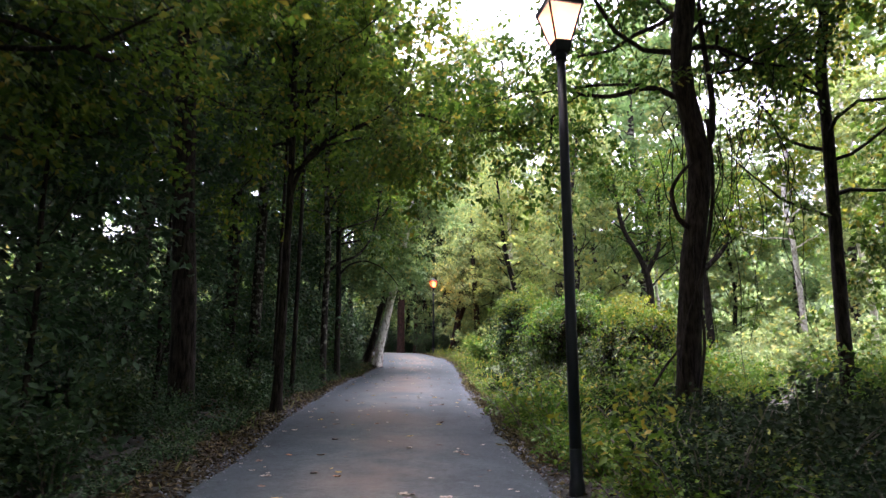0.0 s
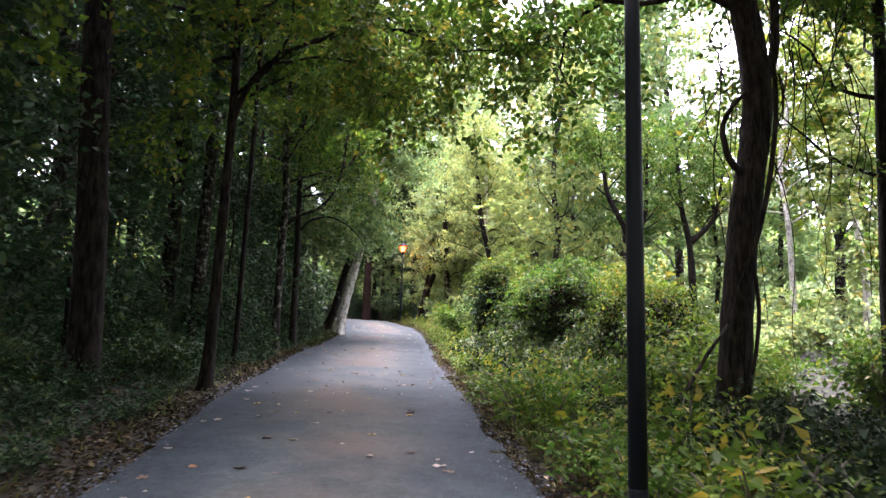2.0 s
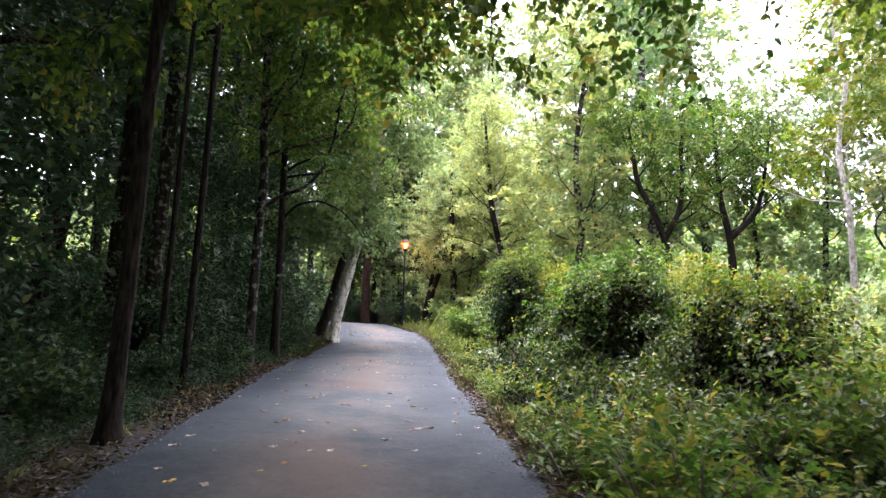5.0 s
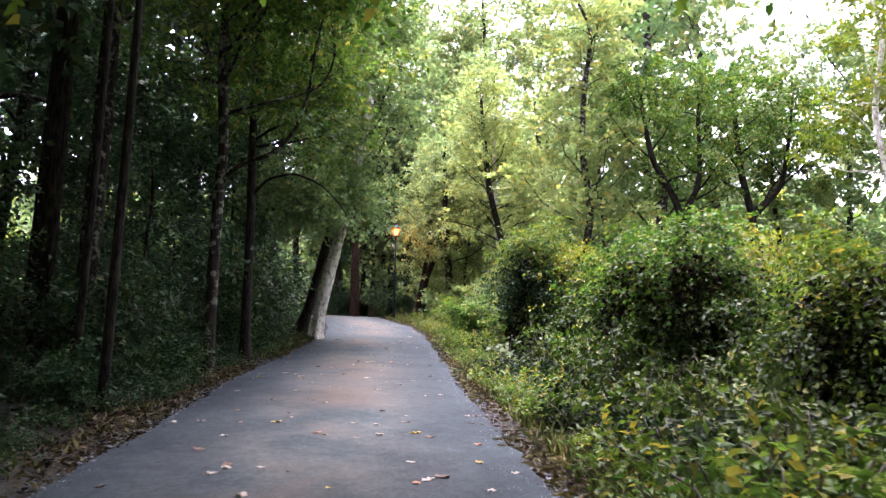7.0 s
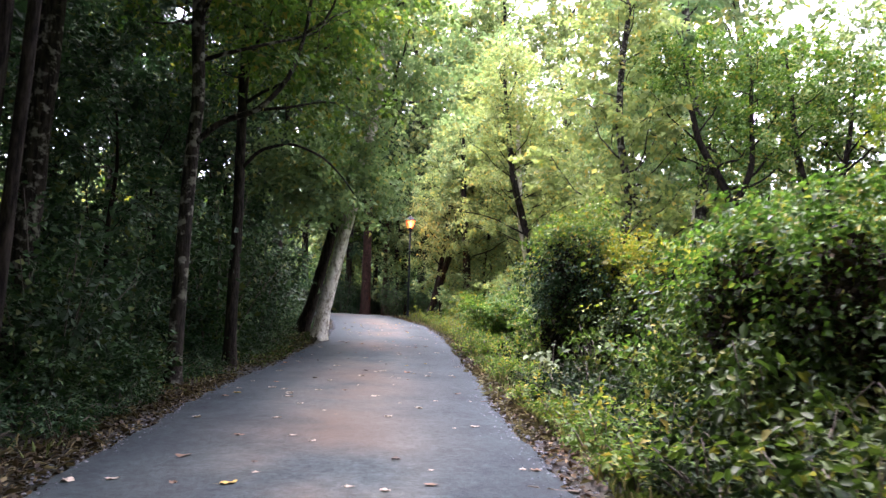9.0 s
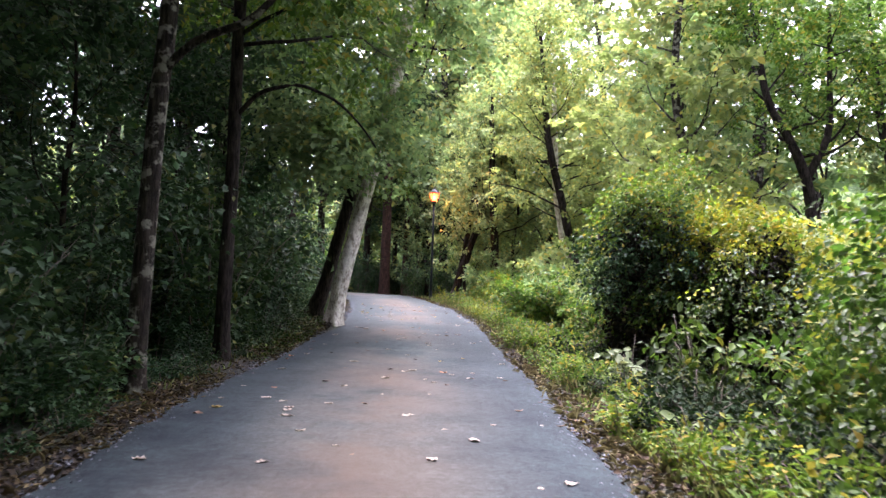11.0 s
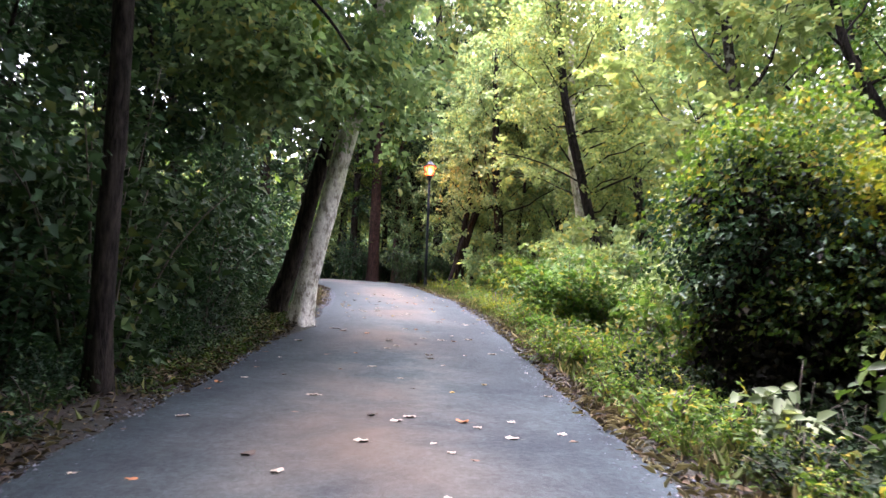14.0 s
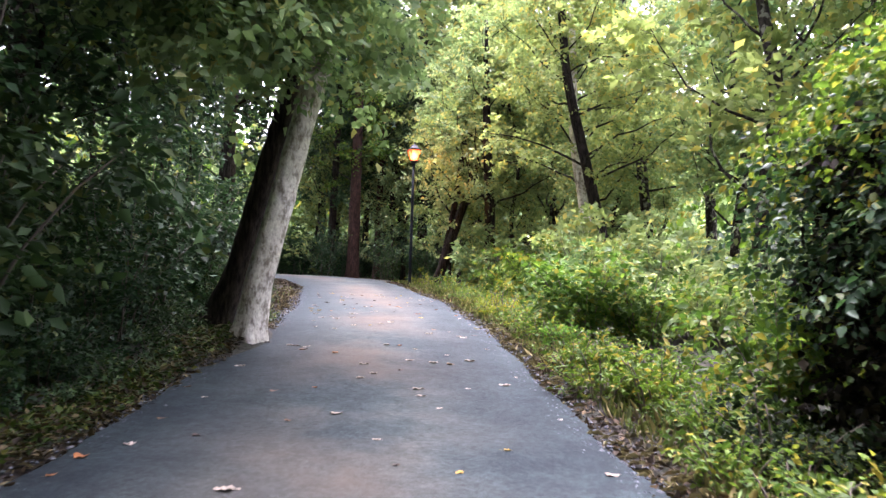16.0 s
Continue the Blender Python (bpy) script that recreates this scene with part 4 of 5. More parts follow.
def vine_mound(label, x, y, height, rx, ry, seed, leaf, count, leaf_size, crest, skirt=0.05):
    """A dead snag or bush wholly draped in vines: ragged shell of hanging leaves round stems."""
    rng = np.random.default_rng(seed)
    top = thing("vine_covered_bush", x, y, gh(x, y), label, "bush")
    st = []
    for k in range(9):
        a = rng.uniform(0, 6.28)
        e = np.array([math.cos(a) * rx * 0.6, math.sin(a) * ry * 0.6, height * rng.uniform(0.6, 0.92)])
        st.append(tube(curve_line([(0, 0, -0.1), e * np.array([0.4, 0.4, 0.6]), e], 7), np.linspace(0.05, 0.012, 7), 5))
    tagged(part("stem", join(st), M_BARK, top), kind="stuff")
    # dead leaves inside, coloured darker to carry the shade of the hollow
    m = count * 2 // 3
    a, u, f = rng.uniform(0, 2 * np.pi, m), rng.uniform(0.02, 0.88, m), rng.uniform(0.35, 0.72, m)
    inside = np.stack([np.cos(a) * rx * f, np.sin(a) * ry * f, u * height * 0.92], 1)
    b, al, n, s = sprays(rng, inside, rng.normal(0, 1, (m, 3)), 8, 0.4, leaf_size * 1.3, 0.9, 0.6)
    part("dead_foliage", leaf_mesh("dead_foliage", b, al, n, s, 0.7, M_DEAD), M_DEAD, top, "brown dead leaves under the vines, darkened for the shade inside")
    a, u = rng.uniform(0, 2 * np.pi, count), skirt + (1 - skirt) * rng.uniform(0.02, 1, count) ** 0.8
    lump = 1 + 0.36 * np.sin(2 * a + 5 * u + seed) * np.sin(3 * a - 4 * u) + 0.24 * np.sin(7 * a - 5 * u + seed) + 0.18 * np.sin(15 * u + 4 * a)
    rad = np.sqrt(np.clip(1 - (u - 0.12) ** 2 / 0.8, 0.02, 1)) * lump * rng.uniform(0.6, 1.08, count) * np.where(rng.uniform(0, 1, count) < 0.12, rng.uniform(1.1, 1.45, count), 1.0)
    at = np.stack([np.cos(a) * rx * rad, np.sin(a) * ry * rad, u * height * (0.72 + 0.28 * lump)], 1)
    out = np.stack([np.cos(a), np.sin(a), 0.5 * u - 0.3], 1)
    heads = out + rng.normal(0, 0.5, (count, 3))
    # lit crest and shaded sides are put into leaf colour; some crests also yellow
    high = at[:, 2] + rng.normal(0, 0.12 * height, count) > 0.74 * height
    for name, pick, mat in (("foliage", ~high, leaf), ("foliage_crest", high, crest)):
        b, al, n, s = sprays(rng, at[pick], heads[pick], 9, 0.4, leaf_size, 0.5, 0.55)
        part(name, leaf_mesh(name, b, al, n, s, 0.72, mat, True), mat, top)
    return top


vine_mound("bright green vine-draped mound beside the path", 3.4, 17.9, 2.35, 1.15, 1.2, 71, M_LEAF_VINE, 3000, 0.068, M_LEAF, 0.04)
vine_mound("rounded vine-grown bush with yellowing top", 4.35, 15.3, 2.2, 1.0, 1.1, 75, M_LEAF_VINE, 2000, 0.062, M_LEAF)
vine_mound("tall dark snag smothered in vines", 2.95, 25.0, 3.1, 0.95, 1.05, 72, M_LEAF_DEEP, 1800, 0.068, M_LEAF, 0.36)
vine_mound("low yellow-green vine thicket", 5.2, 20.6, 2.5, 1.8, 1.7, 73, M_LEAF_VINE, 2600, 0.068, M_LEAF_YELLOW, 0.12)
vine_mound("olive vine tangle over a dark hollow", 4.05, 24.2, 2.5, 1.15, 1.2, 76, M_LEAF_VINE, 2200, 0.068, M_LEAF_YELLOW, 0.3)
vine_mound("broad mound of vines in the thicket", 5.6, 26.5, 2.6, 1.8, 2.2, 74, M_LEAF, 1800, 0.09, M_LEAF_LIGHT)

KIND = {}
G_DARK, G_EDGE, G_RIGHT = "undergrowth of the dark wood", "broad-leaved plants by the path", "thicket shrubs of the clearing"
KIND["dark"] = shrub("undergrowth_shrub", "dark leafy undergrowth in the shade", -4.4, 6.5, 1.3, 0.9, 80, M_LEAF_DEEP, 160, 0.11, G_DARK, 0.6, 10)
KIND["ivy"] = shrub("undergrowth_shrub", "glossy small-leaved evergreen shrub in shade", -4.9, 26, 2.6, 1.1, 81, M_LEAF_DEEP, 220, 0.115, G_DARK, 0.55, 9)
KIND["broad"] = shrub("broadleaf_plant", "low plant with broad bright green leaves", 1.9, 15.6, 0.85, 0.6, 82, M_LEAF_VINE, 80, 0.088, G_EDGE, 0.6, 9, 0.35, True)
KIND["bramble"] = shrub("bramble_shrub", "small-leaved bramble, leaves darkened for the shade of the thicket", 4.9, 6.2, 1.25, 0.95, 92, M_BRAMBLE, 300, 0.066, "brambles of the shaded thicket", 0.6, 10, 0.4, False, 0.3, 18)
KIND["low_leaf"] = shrub("low_shrub", "low small-leaved growth under the thicket, darkened for shade", 2.6, 11.4, 0.55, 0.5, 91, M_BRAMBLE, 100, 0.062, "low growth beside the path", 0.6, 9, 0.25, False, 0.25, 12)
KIND["thicket"] = shrub("thicket_shrub", "dense green thicket shrub", 4.2, 12.5, 1.6, 1.1, 83, M_LEAF, 200, 0.12, G_RIGHT, 0.6, 10)
KIND["bright"] = shrub("thicket_shrub", "bright leafy shrub of the clearing", 4.4, 32, 2.0, 1.3, 84, M_LEAF_LIGHT, 190, 0.16, G_RIGHT, 0.6, 10)
# counterpart of the verge weed with shade put into darker leaves
KIND["weed_shaded"] = shrub("weed_plant", "low leafy weed on the verge, darkened for shade", -3.2, 10.5, 0.45, 0.4, 88, M_LEAF_DEEP, 48, 0.075, "weeds on the shaded verge", 0.5, 9, 0.25, False, 0.25, 8)
KIND["weed"] = shrub("weed_plant", "low leafy weed on the verge", 1.3, 12.0, 0.5, 0.42, 85, M_LEAF, 48, 0.065, "weeds on the verge", 0.5, 9, 0.25, False, 0.25, 8)
shrub("pale_leaf_plant", "small plant with pale silvery leaves", 1.85, 22.7, 0.8, 0.26, 86, M_LEAF_SILVER, 24, 0.13, "", 0.62, 6, 0.2, True, 0.15, 6)
for x, y, h, mat, seed in ((1.4, 8.5, 0.5, M_LEAF, 93), (2.0, 8.15, 0.6, M_LEAF, 94), (1.8, 7.7, 0.45, M_LEAF_YELLOW, 95), (1.55, 9.3, 0.6, M_LEAF_YELLOW, 96)):
    shrub("seedling", "young plant with few large %s leaves" % ("yellowing" if mat is M_LEAF_YELLOW else "green"), x, y, h, 0.28, seed, mat, 7, 0.17, "large-leaved seedlings by the lamp", 0.6, 3, 0.18, True, 0.3, 4)
shrub("seedling", "young plant with few large light leaves", 1.5, 19.75, 0.42, 0.2, 90, M_LEAF_LIGHT, 5, 0.2, "", 0.62, 3, 0.18, True, 0.2, 3)
shrub("pale_leaf_plant", "small plant with pale silvery leaves", 1.75, 16.9, 0.45, 0.2, 87, M_LEAF_SILVER, 12, 0.13, "", 0.62, 6, 0.2, True, 0.15, 5)


def scatter(kind, seed, count, x0, x1, y0, y1, near, far, k0, k1, gap):
    """Copies of a plant between two distances from the way."""
    rng = np.random.default_rng(seed)
    put = []
    for _ in range(count * 40):
        if len(put) >= count:
            break
        x, y = rng.uniform(x0, x1), rng.uniform(y0, y1)
        d = float(off_path(x, y)[0])
        if near < d < far and all((x - a) ** 2 + (y - b) ** 2 > gap ** 2 for a, b in put):
            put.append((x, y))
            k = rng.uniform(k0, k1)
            copy_thing(KIND[kind], scaled(x, y, gh(x, y) - 0.03, rng.uniform(0, 360), k, k * rng.uniform(0.85, 1.15)))


for x, y, kind, k in ((3.0, 11.7, "thicket", 0.7), (3.1, 20.2, "thicket", 0.85), (2.5, 21.9, "broad", 1.3), (4.5, 18.9, "thicket", 1.1), (2.5, 16.9, "broad", 1.25), (3.3, 15.9, "broad", 1.3), (3.9, 25.9, "thicket", 1.2), (3.5, 36.0, "bright", 1.25), (4.2, 37.4, "bright", 1.3), (5.0, 35.6, "bright", 1.2), (2.6, 34.4, "bright", 0.8), (2.5, 26.2, "thicket", 0.9)):
    copy_thing(KIND[kind], scaled(x, y, gh(x, y) - 0.03, 70 * x, k, k * 1.15))
scatter("dark", 1, 34, -5.5, -2, 2, 42, 0.85, 2.2, 0.45, 0.85, 0.55)
scatter("dark", 11, 30, -14, -3, 1, 42, 1.8, 8, 0.8, 1.3, 0.9)
scatter("ivy", 2, 30, -8, -3.5, 19, 35, 1.1, 4.0, 0.8, 1.4, 0.7)
scatter("ivy", 3, 14, -10, -4, 1, 18, 2.4, 7.0, 0.6, 1.2, 1.2)
scatter("ivy", 13, 14, -20, 1, 45, 62, 0.8, 14, 0.8, 1.5, 1.2)
scatter("ivy", 18, 22, -10, 1.5, 59.5, 65, 0.6, 8, 0.9, 1.5, 0.8)
scatter("broad", 4, 22, 1.2, 4.8, 11.5, 17.2, 0.9, 3.2, 0.65, 1.1, 0.34)
scatter("bramble", 15, 34, 1.5, 8.5, 1.5, 10, 0.7, 6.5, 0.6, 1.1, 0.7)
scatter("ivy", 19, 44, -26, -9, -4, 52, 5.5, 30, 1.1, 1.9, 1.2)
scatter("thicket", 5, 26, 4, 11, 10, 23, 3.4, 9.5, 0.6, 1.05, 0.8)
scatter("low_leaf", 21, 34, 1.2, 5, 17.5, 25, 0.8, 3.6, 0.7, 1.3, 0.3)
scatter("low_leaf", 16, 95, 1.2, 5.5, 9, 17.5, 0.8, 4.2, 0.6, 1.3, 0.28)
scatter("thicket", 6, 24, 1.5, 10, 26, 44, 1.0, 7, 0.6, 1.15, 0.9)
scatter("bright", 7, 34, 2, 22, 20, 52, 2.6, 20, 0.8, 1.5, 1.4)
KIND["tall_weed"] = shrub("weed_plant", "tall yellowing weed on the verge", 0.9, 33.0, 0.75, 0.4, 89, M_LEAF_YELLOW, 40, 0.08, "weeds on the verge", 0.35, 9, 0.25, False, 0.1, 9)
scatter("tall_weed", 14, 14, -0.6, 2.5, 25, 44, 0.35, 1.3, 0.5, 1.1, 0.3)
scatter("weed", 8, 130, 0.2, 3.5, 6, 43, 0.35, 1.5, 0.5, 1.3, 0.2)
scatter("weed", 20, 70, 1.1, 3.6, 5, 13.5, 0.3, 2.3, 0.9, 1.7, 0.24)
scatter("weed_shaded", 9, 80, -5, -2.5, 4, 40, 0.45, 1.1, 0.4, 0.9, 0.3)


# ---- verge: grass, litter, far woods ----
def verge(name, label, seed, count, y0, y1, side, d0, d1, mat, size, width, upright, category):
    rng = np.random.default_rng(seed)
    y = rng.uniform(y0, y1, count)
    edge = EDGE_R if side > 0 else EDGE_L
    sel = edge[:, 1] < 50
    x = np.interp(y, edge[sel, 1], edge[sel, 0]) + side * (d0 + (d1 - d0) * rng.beta(1.1, 1.6, count))
    keep = np.sin(2.1 * x + 1.3 * y) + np.sin(0.7 * y + seed) + rng.normal(0, 0.8, count) > -0.9
    x, y = x[keep], y[keep]
    n = len(x)
    z = np.maximum(ground_height(x, y), level(y) - 0.08 + 0 * x) + (0.0 if upright else 0.02)
    if upright:
        al = np.stack([rng.normal(0, 0.5, n), rng.normal(0, 0.5, n), np.ones(n)], 1)
        nr = rng.normal(0, 1, (n, 3))
    else:
        al = np.stack([rng.normal(0, 1, n), rng.normal(0, 1, n), rng.normal(0.15, 0.25, n)], 1)
        nr = np.stack([rng.normal(0, 0.35, n), rng.normal(0, 0.35, n), np.ones(n)], 1)
    s = size * rng.uniform(0.5, 1.4, n)
    me = leaf_mesh(name, np.stack([x, y, z], 1), al, nr, s, width, mat, False, 0.18)
    tagged(new(name, me), label, category, kind="stuff")


verge("grass", "yellow-green grass along the verge", 91, 9000, 8, 47, 1, 0.2, 1.5, M_GRASS, 0.14, 0.08, True, "grass")
verge("grass", "sparse grass along the shaded verge", 92, 700, 3, 40, -1, 0.2, 1.0, M_GRASS, 0.12, 0.1, True, "grass")
verge("ground_cover", "low clover-like leaves on the verge", 93, 12000, 5, 46, 1, 0.25, 1.7, M_LEAF, 0.06, 0.75, False, "ground cover")
verge("ground_cover", "low green leaves by the pale tree", 94, 6500, 24, 33, -1, 0.05, 0.8, M_LEAF_VINE, 0.06, 0.75, False, "ground cover")
verge("ground_cover", "low leaves carpeting the thicket floor, darkened for shade", 98, 9000, 2, 30, 1, 0.7, 5.0, M_BRAMBLE, 0.08, 0.7, False, "ground cover")
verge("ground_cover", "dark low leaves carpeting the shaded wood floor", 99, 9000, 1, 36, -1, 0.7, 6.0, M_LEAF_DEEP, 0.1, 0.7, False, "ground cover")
verge("leaf_litter", "brown dry leaves along the path edge", 95, 20000, 2, 46, 1, -0.2, 0.95, M_LITTER, 0.06, 0.6, False, "fallen leaves")
verge("leaf_litter", "brown dry leaves along the path edge", 96, 24000, 2, 46, -1, -0.15, 0.85, M_LITTER, 0.06, 0.6, False, "fallen leaves")


verge("dry_grass", "straw-coloured dead grass along the path edge", 100, 9000, 3, 44, 1, -0.1, 0.75, M_STRAW, 0.12, 0.12, False, "dry grass")
verge("dry_grass", "straw-coloured dead grass along the shaded edge", 101, 3500, 3, 40, -1, -0.05, 0.6, M_STRAW, 0.1, 0.12, False, "dry grass")


def carpet(name, label, seed, n, x0, x1, y0, y1, near, size, mat, category):
    """Low growth or dead leaves spread over the floor of the wood, off the way."""
    rng = np.random.default_rng(seed)
    x, y = rng.uniform(x0, x1, n), rng.uniform(y0, y1, n)
    ok = (off_path(x, y) > near) & (np.sin(0.9 * x + 0.4 * y) + np.sin(0.8 * y - 0.3 * x) + rng.normal(0, 0.7, n) > -1.0)
    x, y = x[ok], y[ok]
    m = len(x)
    al = np.stack([rng.normal(0, 1, m), rng.normal(0, 1, m), rng.normal(0.25, 0.3, m)], 1)
    nr = np.stack([rng.normal(0, 0.4, m), rng.normal(0, 0.4, m), np.ones(m)], 1)
    z = ground_height(x, y) + rng.uniform(0.0, 0.12, m)
    me = leaf_mesh(name, np.stack([x, y, z], 1), al, nr, size * rng.uniform(0.5, 1.3, m), 0.6, mat, False, 0.15)
    tagged(new(name, me), label, category, kind="stuff")


carpet("ground_cover", "low green growth over the clearing floor", 501, 17000, 2.5, 30, 13, 56, 2.0, 0.22, M_LEAF_VINE, "ground cover")
carpet("ground_cover", "low growth under the thicket, darkened for shade", 504, 12000, 2.5, 26, -12, 13, 1.5, 0.14, M_BRAMBLE, "ground cover")
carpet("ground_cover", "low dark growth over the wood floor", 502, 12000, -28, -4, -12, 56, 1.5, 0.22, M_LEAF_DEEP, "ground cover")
carpet("leaf_litter", "brown dead leaves over the wood floor", 503, 22000, -26, -3, -12, 52, 0.8, 0.12, M_LITTER, "fallen leaves")


def canopy(name, label, seed, n, x0, x1, y0, y1, z0, z1, size, mat):
    """A leaf layer added high overhead, mostly out of view, to hold back skylight."""
    rng = np.random.default_rng(seed)
    x, y = rng.uniform(x0, x1, n), rng.uniform(y0, y1, n)
    z = level(y) + rng.uniform(z0, z1, n) + 1.2 * np.sin(0.5 * x) * np.sin(0.45 * y)
    b, al, nn, s = sprays(rng, np.stack([x, y, z], 1), rng.normal(0, 1, (n, 3)) * np.array([1, 1, 0.3]), 10, 1.8, size, 0.5)
    tagged(new(name, leaf_mesh(name, b, al, nn, s, 0.65, mat)), label, "canopy", kind="stuff")


# overhead leaf layers placed to darken the wood, path and thickets below
canopy("leaf_canopy", "closed dark leaf layer added high over the wood, for shade", 301, 1350, -34, -3.2, -14, 14, 10.5, 17, 0.74, M_LEAF_DEEP)
canopy("leaf_canopy", "dark leaf layer added high over the wood, for shade", 310, 1450, -34, -3.6, 14, 60, 10.5, 17, 0.74, M_LEAF_DEEP)
canopy("leaf_canopy", "unseen leaf layer added over the path behind, for shade", 302, 1500, -6, 16, -26, 2.5, 8.5, 13, 0.7, M_LEAF)
canopy("leaf_canopy", "unseen leaf layer added to shade the thicket", 303, 1100, 2.6, 15, 0, 8.5, 8.5, 12.5, 0.5, M_LEAF)
canopy("leaf_canopy", "unseen leaf layer added high over the path, for shade", 306, 70, -2.6, 2.7, 2, 11, 10.5, 14, 0.5, M_LEAF)
canopy("leaf_canopy", "unseen leaf layer added to shade the near thicket", 307, 1700, 2.4, 9.5, 8.5, 17, 12, 14.5, 0.36, M_LEAF)
canopy("leaf_canopy", "unseen leaf layer added over the clearing edge, for shade", 305, 1000, 7, 22, -4, 16, 11, 14.5, 0.6, M_LEAF)
canopy("leaf_canopy", "leaf layer added to shade the edge of the path", 304, 1000, -4.6, -1.8, 0, 33, 9, 13, 0.34, M_LEAF)


def far_woods(name, label, seed, n, r0, r1, size, length, height, mat):
    """A ring of distant foliage that closes the view on all sides."""
    rng = np.random.default_rng(seed)
    a = rng.uniform(0, 2 * np.pi, n)
    rad = rng.uniform(r0, r1, n)
    x, y = rad * np.cos(a), 18 + rad * np.sin(a)
    h = height * (1 + 0.13 * np.sin(5 * a) + 0.1 * np.sin(13 * a + 1) + 0.07 * np.sin(29 * a))
    z = level(y) + h * rng.uniform(0, 1, n) ** 1.15
    b, al, nn, s = sprays(rng, np.stack([x, y, z], 1), rng.normal(0, 1, (n, 3)), 10, length, size, 3.0)
    tagged(new(name, leaf_mesh(name, b, al, nn, s, 0.65, mat)), label, "woods", kind="stuff")


def wooded_backdrop():
    """A lumpy wooded slope far off behind the trees, all round."""
    rng = np.random.default_rng(400)
    n, rows = 260, 12
    v = []
    for k in range(rows):
        for i in range(n):
            a = 2 * math.pi * i / n
            top = 14.5 + 1.6 * math.sin(7 * a) + 1.2 * math.sin(19 * a + 1) + 0.9 * math.sin(41 * a)
            f = k / (rows - 1)
            r = 71 + 5 * f + rng.normal(0, 0.7)
            y = 18 + r * math.sin(a)
            v.append((r * math.cos(a), y, float(level(y)) - 1 + (top + 1) * f + rng.normal(0, 0.5)))
    f = [(k * n + i, k * n + (i + 1) % n, (k + 1) * n + (i + 1) % n, (k + 1) * n + i) for k in range(rows - 1) for i in range(n)]
    m, nn, l, b = material("hazed_distant_foliage", (0.06, 0.1, 0.02), 0.9)
    t = noise_node(nn, l, 1.1, 6, coords(nn), 0.75)
    # greens lightened in the colour itself, in place of distance haze
    r = ramp(nn, [(0.35, (0.03, 0.06, 0.02)), (0.55, (0.09, 0.15, 0.05)), (0.7, (0.18, 0.25, 0.09))])
    l.new(t.outputs["Fac"], r.inputs[0])
    l.new(r.outputs[0], b.inputs["Base Color"])
    bump(nn, l, t.outputs["Fac"], b, 1.0, 0.6)
    tagged(new("backdrop", mesh_from("backdrop", v, f, m)), "distant wooded slope closing the view", "backdrop", kind="structure")


wooded_backdrop()
far_woods("far_woods", "dense dark green woods closing the distance", 97, 4200, 60, 68, 1.2, 4.0, 13.0, M_LEAF)
far_woods("far_woods", "light green woods in the middle distance, paled for haze", 98, 6000, 42, 60, 0.5, 2.4, 15.5, M_LEAF_LIGHT)


# ---- leaves dropped on the way ----
def fallen_leaf_mesh(seed, lobes):
    rng = np.random.default_rng(seed)
    bm = bmesh.new()
    n = 14
    mid = bm.verts.new((0, 0, 0.004))
    ring = []
    for k in range(n):
        a = 2 * math.pi * k / n
        r = 0.5 * (0.62 + 0.38 * abs(math.cos(a * lobes / 2))) * rng.uniform(0.85, 1.15)
        ring.append(bm.verts.new((r * math.cos(a), 0.75 * r * math.sin(a), 0.02 + 0.22 * r * rng.uniform(-0.1, 1.3))))
    for k in range(n):
        bm.faces.new((mid, ring[k], ring[(k + 1) % n]))
    stalk = [bm.verts.new(p) for p in ((-0.45, 0.015, 0.03), (-0.45, -0.015, 0.03), (-0.85, 0, 0.05))]
    bm.faces.new(stalk)
    me = bpy.data.meshes.new("fallen_leaf")
    bm.to_mesh(me)
    bm.free()
    return me


def dry_leaf_material(name, c):
    m, n, l, b = material(name, c, 0.7)
    t = noise_node(n, l, 6, 4, coords(n))
    r = ramp(n, [(0.3, tuple(v * 0.6 for v in c)), (0.7, tuple(min(v * 1.2, 0.9) for v in c))])
    l.new(t.outputs["Fac"], r.inputs[0])
    l.new(r.outputs[0], b.inputs["Base Color"])
    return m


LEAF_KINDS = [("pale tan dry leaf lying on the asphalt", (0.42, 0.35, 0.28)), ("curled brown dry leaf lying on the asphalt", (0.15, 0.085, 0.045)),
              ("dark brown dry leaf lying on the asphalt", (0.06, 0.04, 0.028)), ("yellow fallen leaf lying on the asphalt", (0.5, 0.33, 0.07)), ("rusty orange fallen leaf lying on the asphalt", (0.35, 0.14, 0.045))]


def fallen_leaves():
    rng = np.random.default_rng(101)
    meshes = []
    for k, (lab, c) in enumerate(LEAF_KINDS):
        m = dry_leaf_material("dropped_leaf", c)
        for lobes in (3, 5):
            me = fallen_leaf_mesh(200 + k * 7 + lobes, lobes)
            me.materials.append(m)
            meshes.append((me, lab))
    for k in range(300):
        y = rng.uniform(4, 38)
        i = int(np.argmin(abs(MIDDLE[:, 1] - y)))
        u = rng.uniform(0.04, 0.96)
        x = EDGE_L[i, 0] + (EDGE_R[i, 0] - EDGE_L[i, 0]) * u
        w = rng.choice(5, p=[0.5, 0.18, 0.12, 0.1, 0.1])
        me, lab = meshes[2 * w + rng.integers(0, 2)]
        ob = new("fallen_leaf", me)
        s = rng.uniform(0.05, 0.13)
        ob.matrix_world = pose(x, y, float(level(y)) + 0.014 + 0.035 * (1 - (2 * u - 1) ** 2), 0, 0, rng.uniform(0, 360)) @ Matrix.Diagonal((s, s, s, 1))
        tagged(ob, lab, "fallen leaf", "leaves dropped on the path")


fallen_leaves()


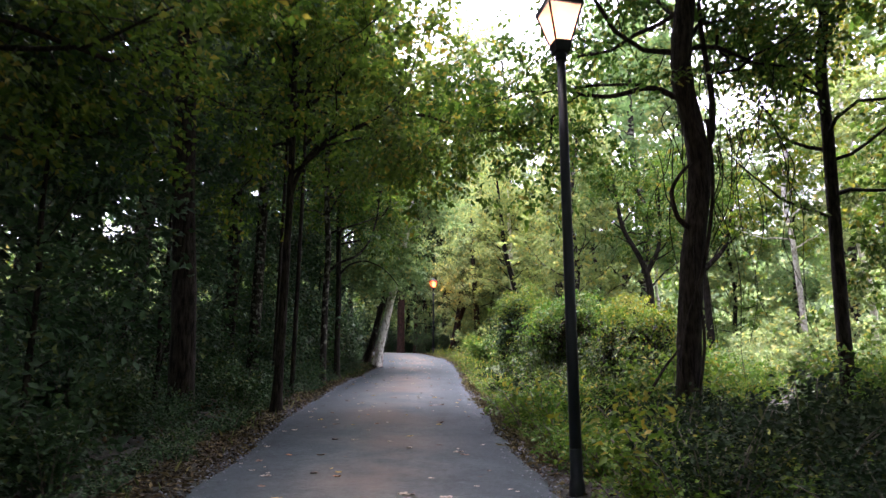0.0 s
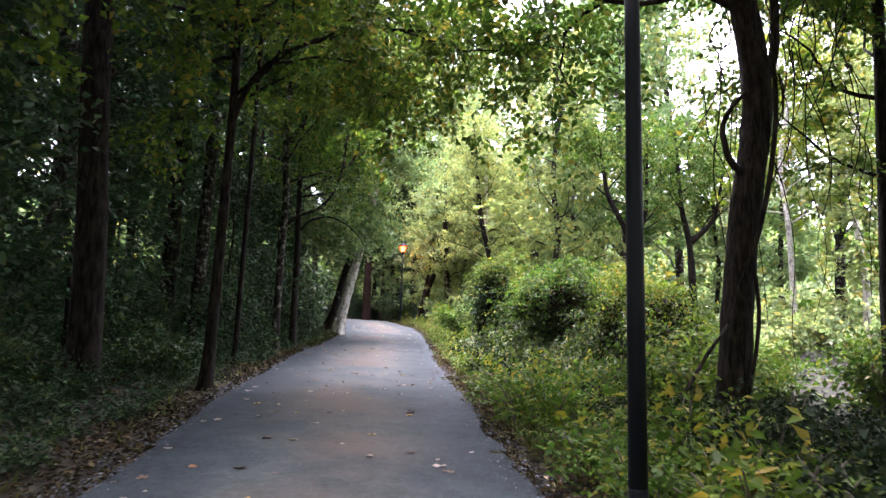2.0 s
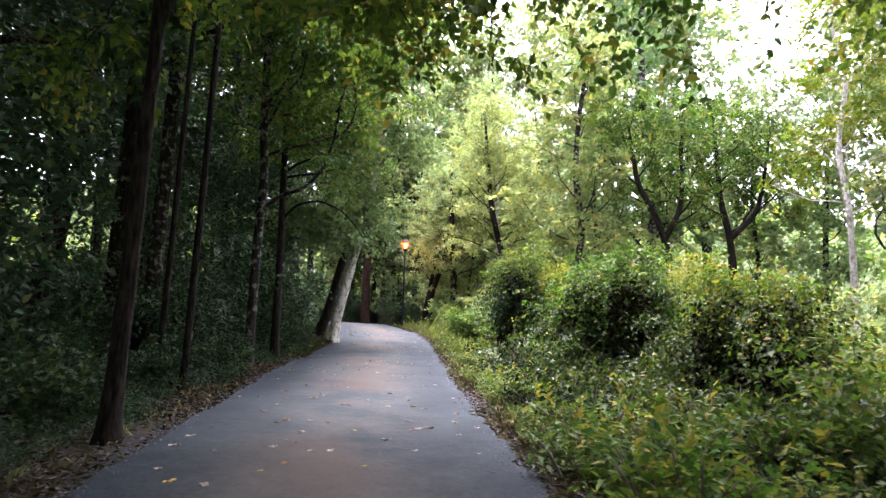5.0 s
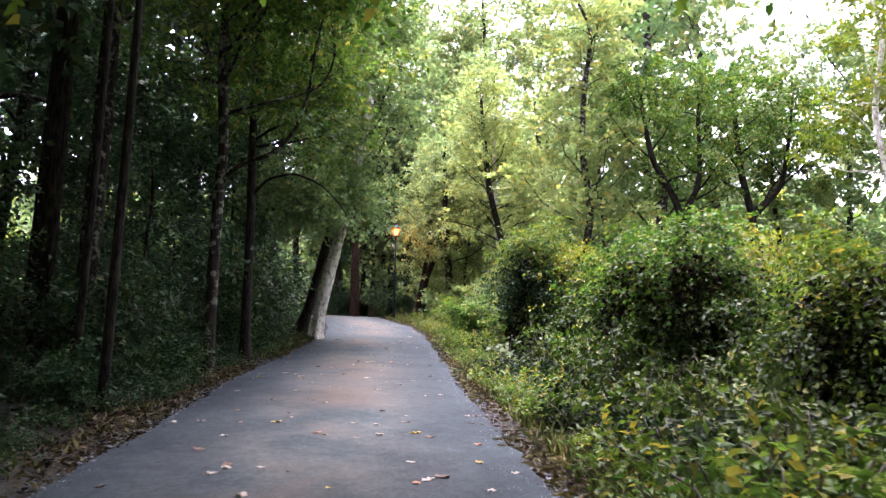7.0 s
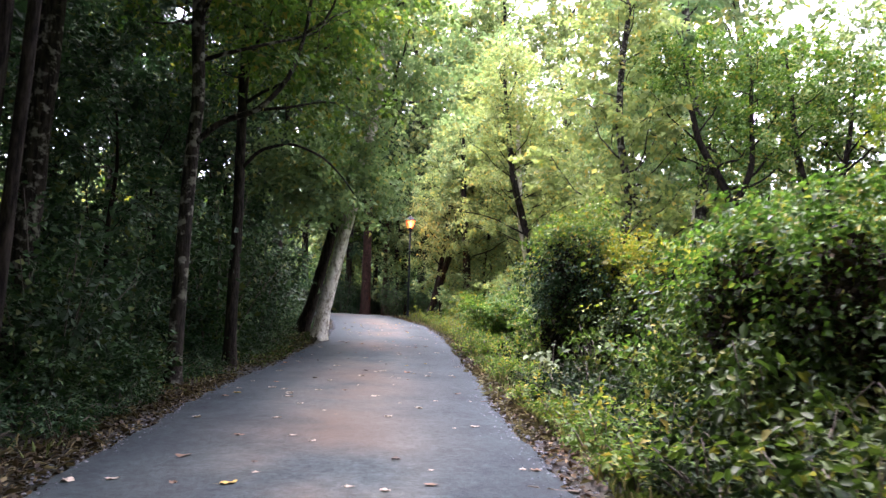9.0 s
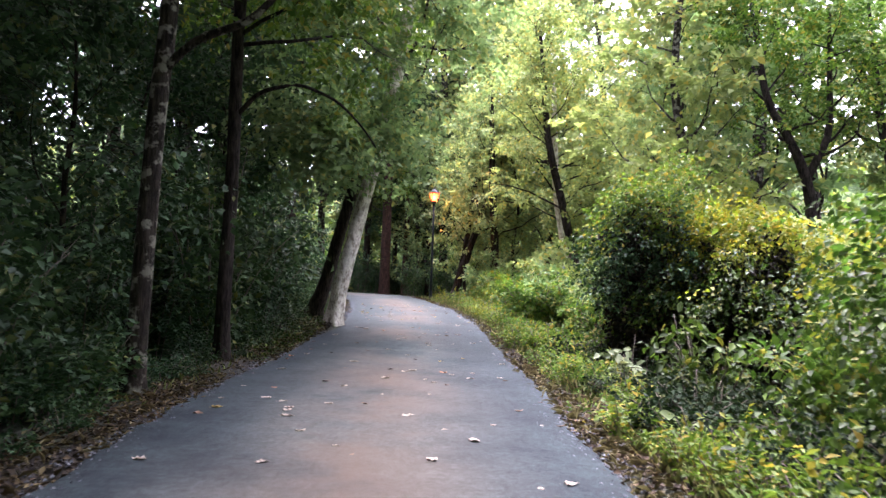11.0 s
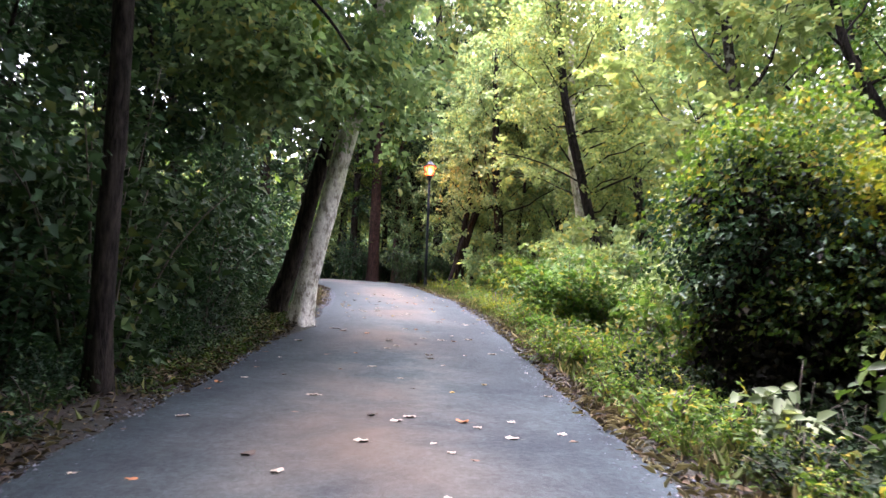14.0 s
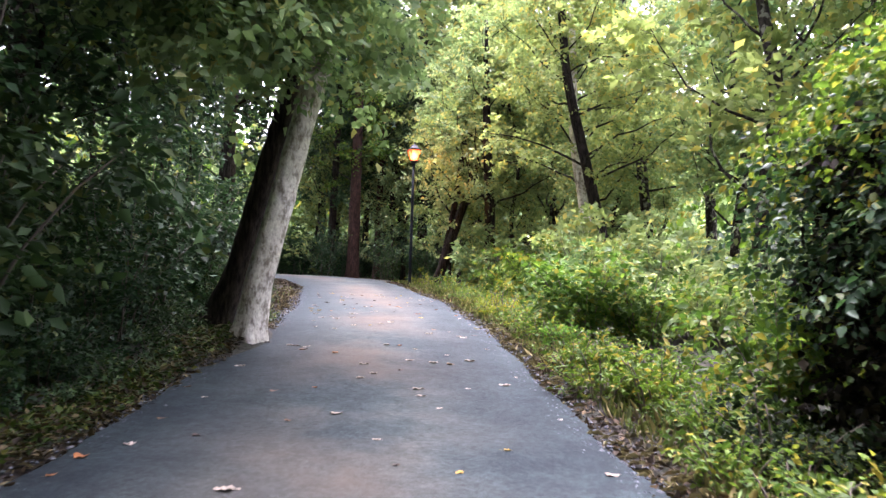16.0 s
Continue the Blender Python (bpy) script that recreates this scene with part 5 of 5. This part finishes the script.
def gravel():
    """Loose chippings along both crumbling edges of the asphalt."""
    rng = np.random.default_rng(111)
    octa_v = np.array([(1, 0, 0), (-1, 0, 0), (0, 1, 0), (0, -1, 0), (0, 0, 0.7), (0, 0, -0.7)])
    octa_f = np.array([(0, 2, 4), (2, 1, 4), (1, 3, 4), (3, 0, 4), (2, 0, 5), (1, 2, 5), (3, 1, 5), (0, 3, 5)])
    n = 7500
    vs, fs = [], []
    for k in range(n):
        y = rng.uniform(3, 40)
        i = int(np.argmin(abs(MIDDLE[:, 1] - y)))
        right = rng.uniform() < 0.65
        x = (EDGE_R[i, 0] + rng.normal(-0.16, 0.2)) if right else (EDGE_L[i, 0] + rng.normal(0.06, 0.13))
        s = rng.uniform(0.007, 0.022)
        vs.append(octa_v * s * rng.uniform(0.6, 1.3, (6, 1)) + np.array([x, y, float(level(y)) + 0.016]))
        fs.append(octa_f + 6 * k)
    m, nn, l, b = material("stone_chippings", (0.2, 0.2, 0.21), 0.9)
    g = nn.new("ShaderNodeNewGeometry")
    r = ramp(nn, [(0.0, (0.045, 0.05, 0.06)), (0.7, (0.1, 0.11, 0.13)), (1.0, (0.17, 0.175, 0.19))])
    l.new(g.outputs["Random Per Island"], r.inputs[0])
    l.new(r.outputs[0], b.inputs["Base Color"])
    ob = new("gravel", mesh_from("gravel", np.concatenate(vs), np.concatenate(fs).tolist(), m))
    tagged(ob, "loose grey chippings along the asphalt edge", "gravel", kind="stuff")


gravel()


# ---- dead wood ----
def stick(label, points, r0, r1, mat, seed, name="fallen_branch"):
    rng = np.random.default_rng(seed)
    x, y, z = points[0]
    top = thing(name, x, y, gh(x, y), label, "branch")
    line = curve_line(rel(points, (x, y, gh(x, y))), 12) + rng.normal(0, 0.008, (12, 3))
    part("wood", tube(line, np.linspace(r0, r1, 12), 6, 0.1, rng), mat, top)


def lying(x, y, h=0.03):
    return (x, y, gh(x, y) + h)


M_STICK, *_ = material("pale_dead_wood", (0.3, 0.27, 0.22), 0.85)
stick("dark dead branch propped against the crooked tree", [lying(2.35, 9.4), (2.95, 9.6, 1.3), (3.4, 9.82, 1.85)], 0.03, 0.018, M_BARK, 1)
for k, (x, y, a, ln) in enumerate([(0.62, 15.7, 0.3, 0.9), (0.75, 15.9, -0.2, 0.7), (0.9, 15.6, 0.6, 0.6), (0.7, 16.2, 2.9, 0.5)]):
    stick("dry brown twig lying at the path edge", [lying(x, y, 0.04), lying(x + ln / 2 * math.cos(a), y + ln / 2 * math.sin(a), 0.07), lying(x + ln * math.cos(a), y + ln * math.sin(a), 0.05)], 0.012, 0.005, M_TWIG, 10 + k, "fallen_twig")
stick("bare pale stick lying on the weeds", [(1.95, 13.4, 1.2), (2.1, 13.0, 1.05), (2.15, 12.6, 0.85)], 0.014, 0.01, M_STICK, 20)
stick("pale tree root running out over the asphalt", [(-2.75, 28.95, 1.82), (-2.45, 28.75, 1.83), (-2.1, 28.7, 1.8), (-1.85, 28.65, 1.76)], 0.045, 0.012, M_BARK_PALE, 21, "tree_root")
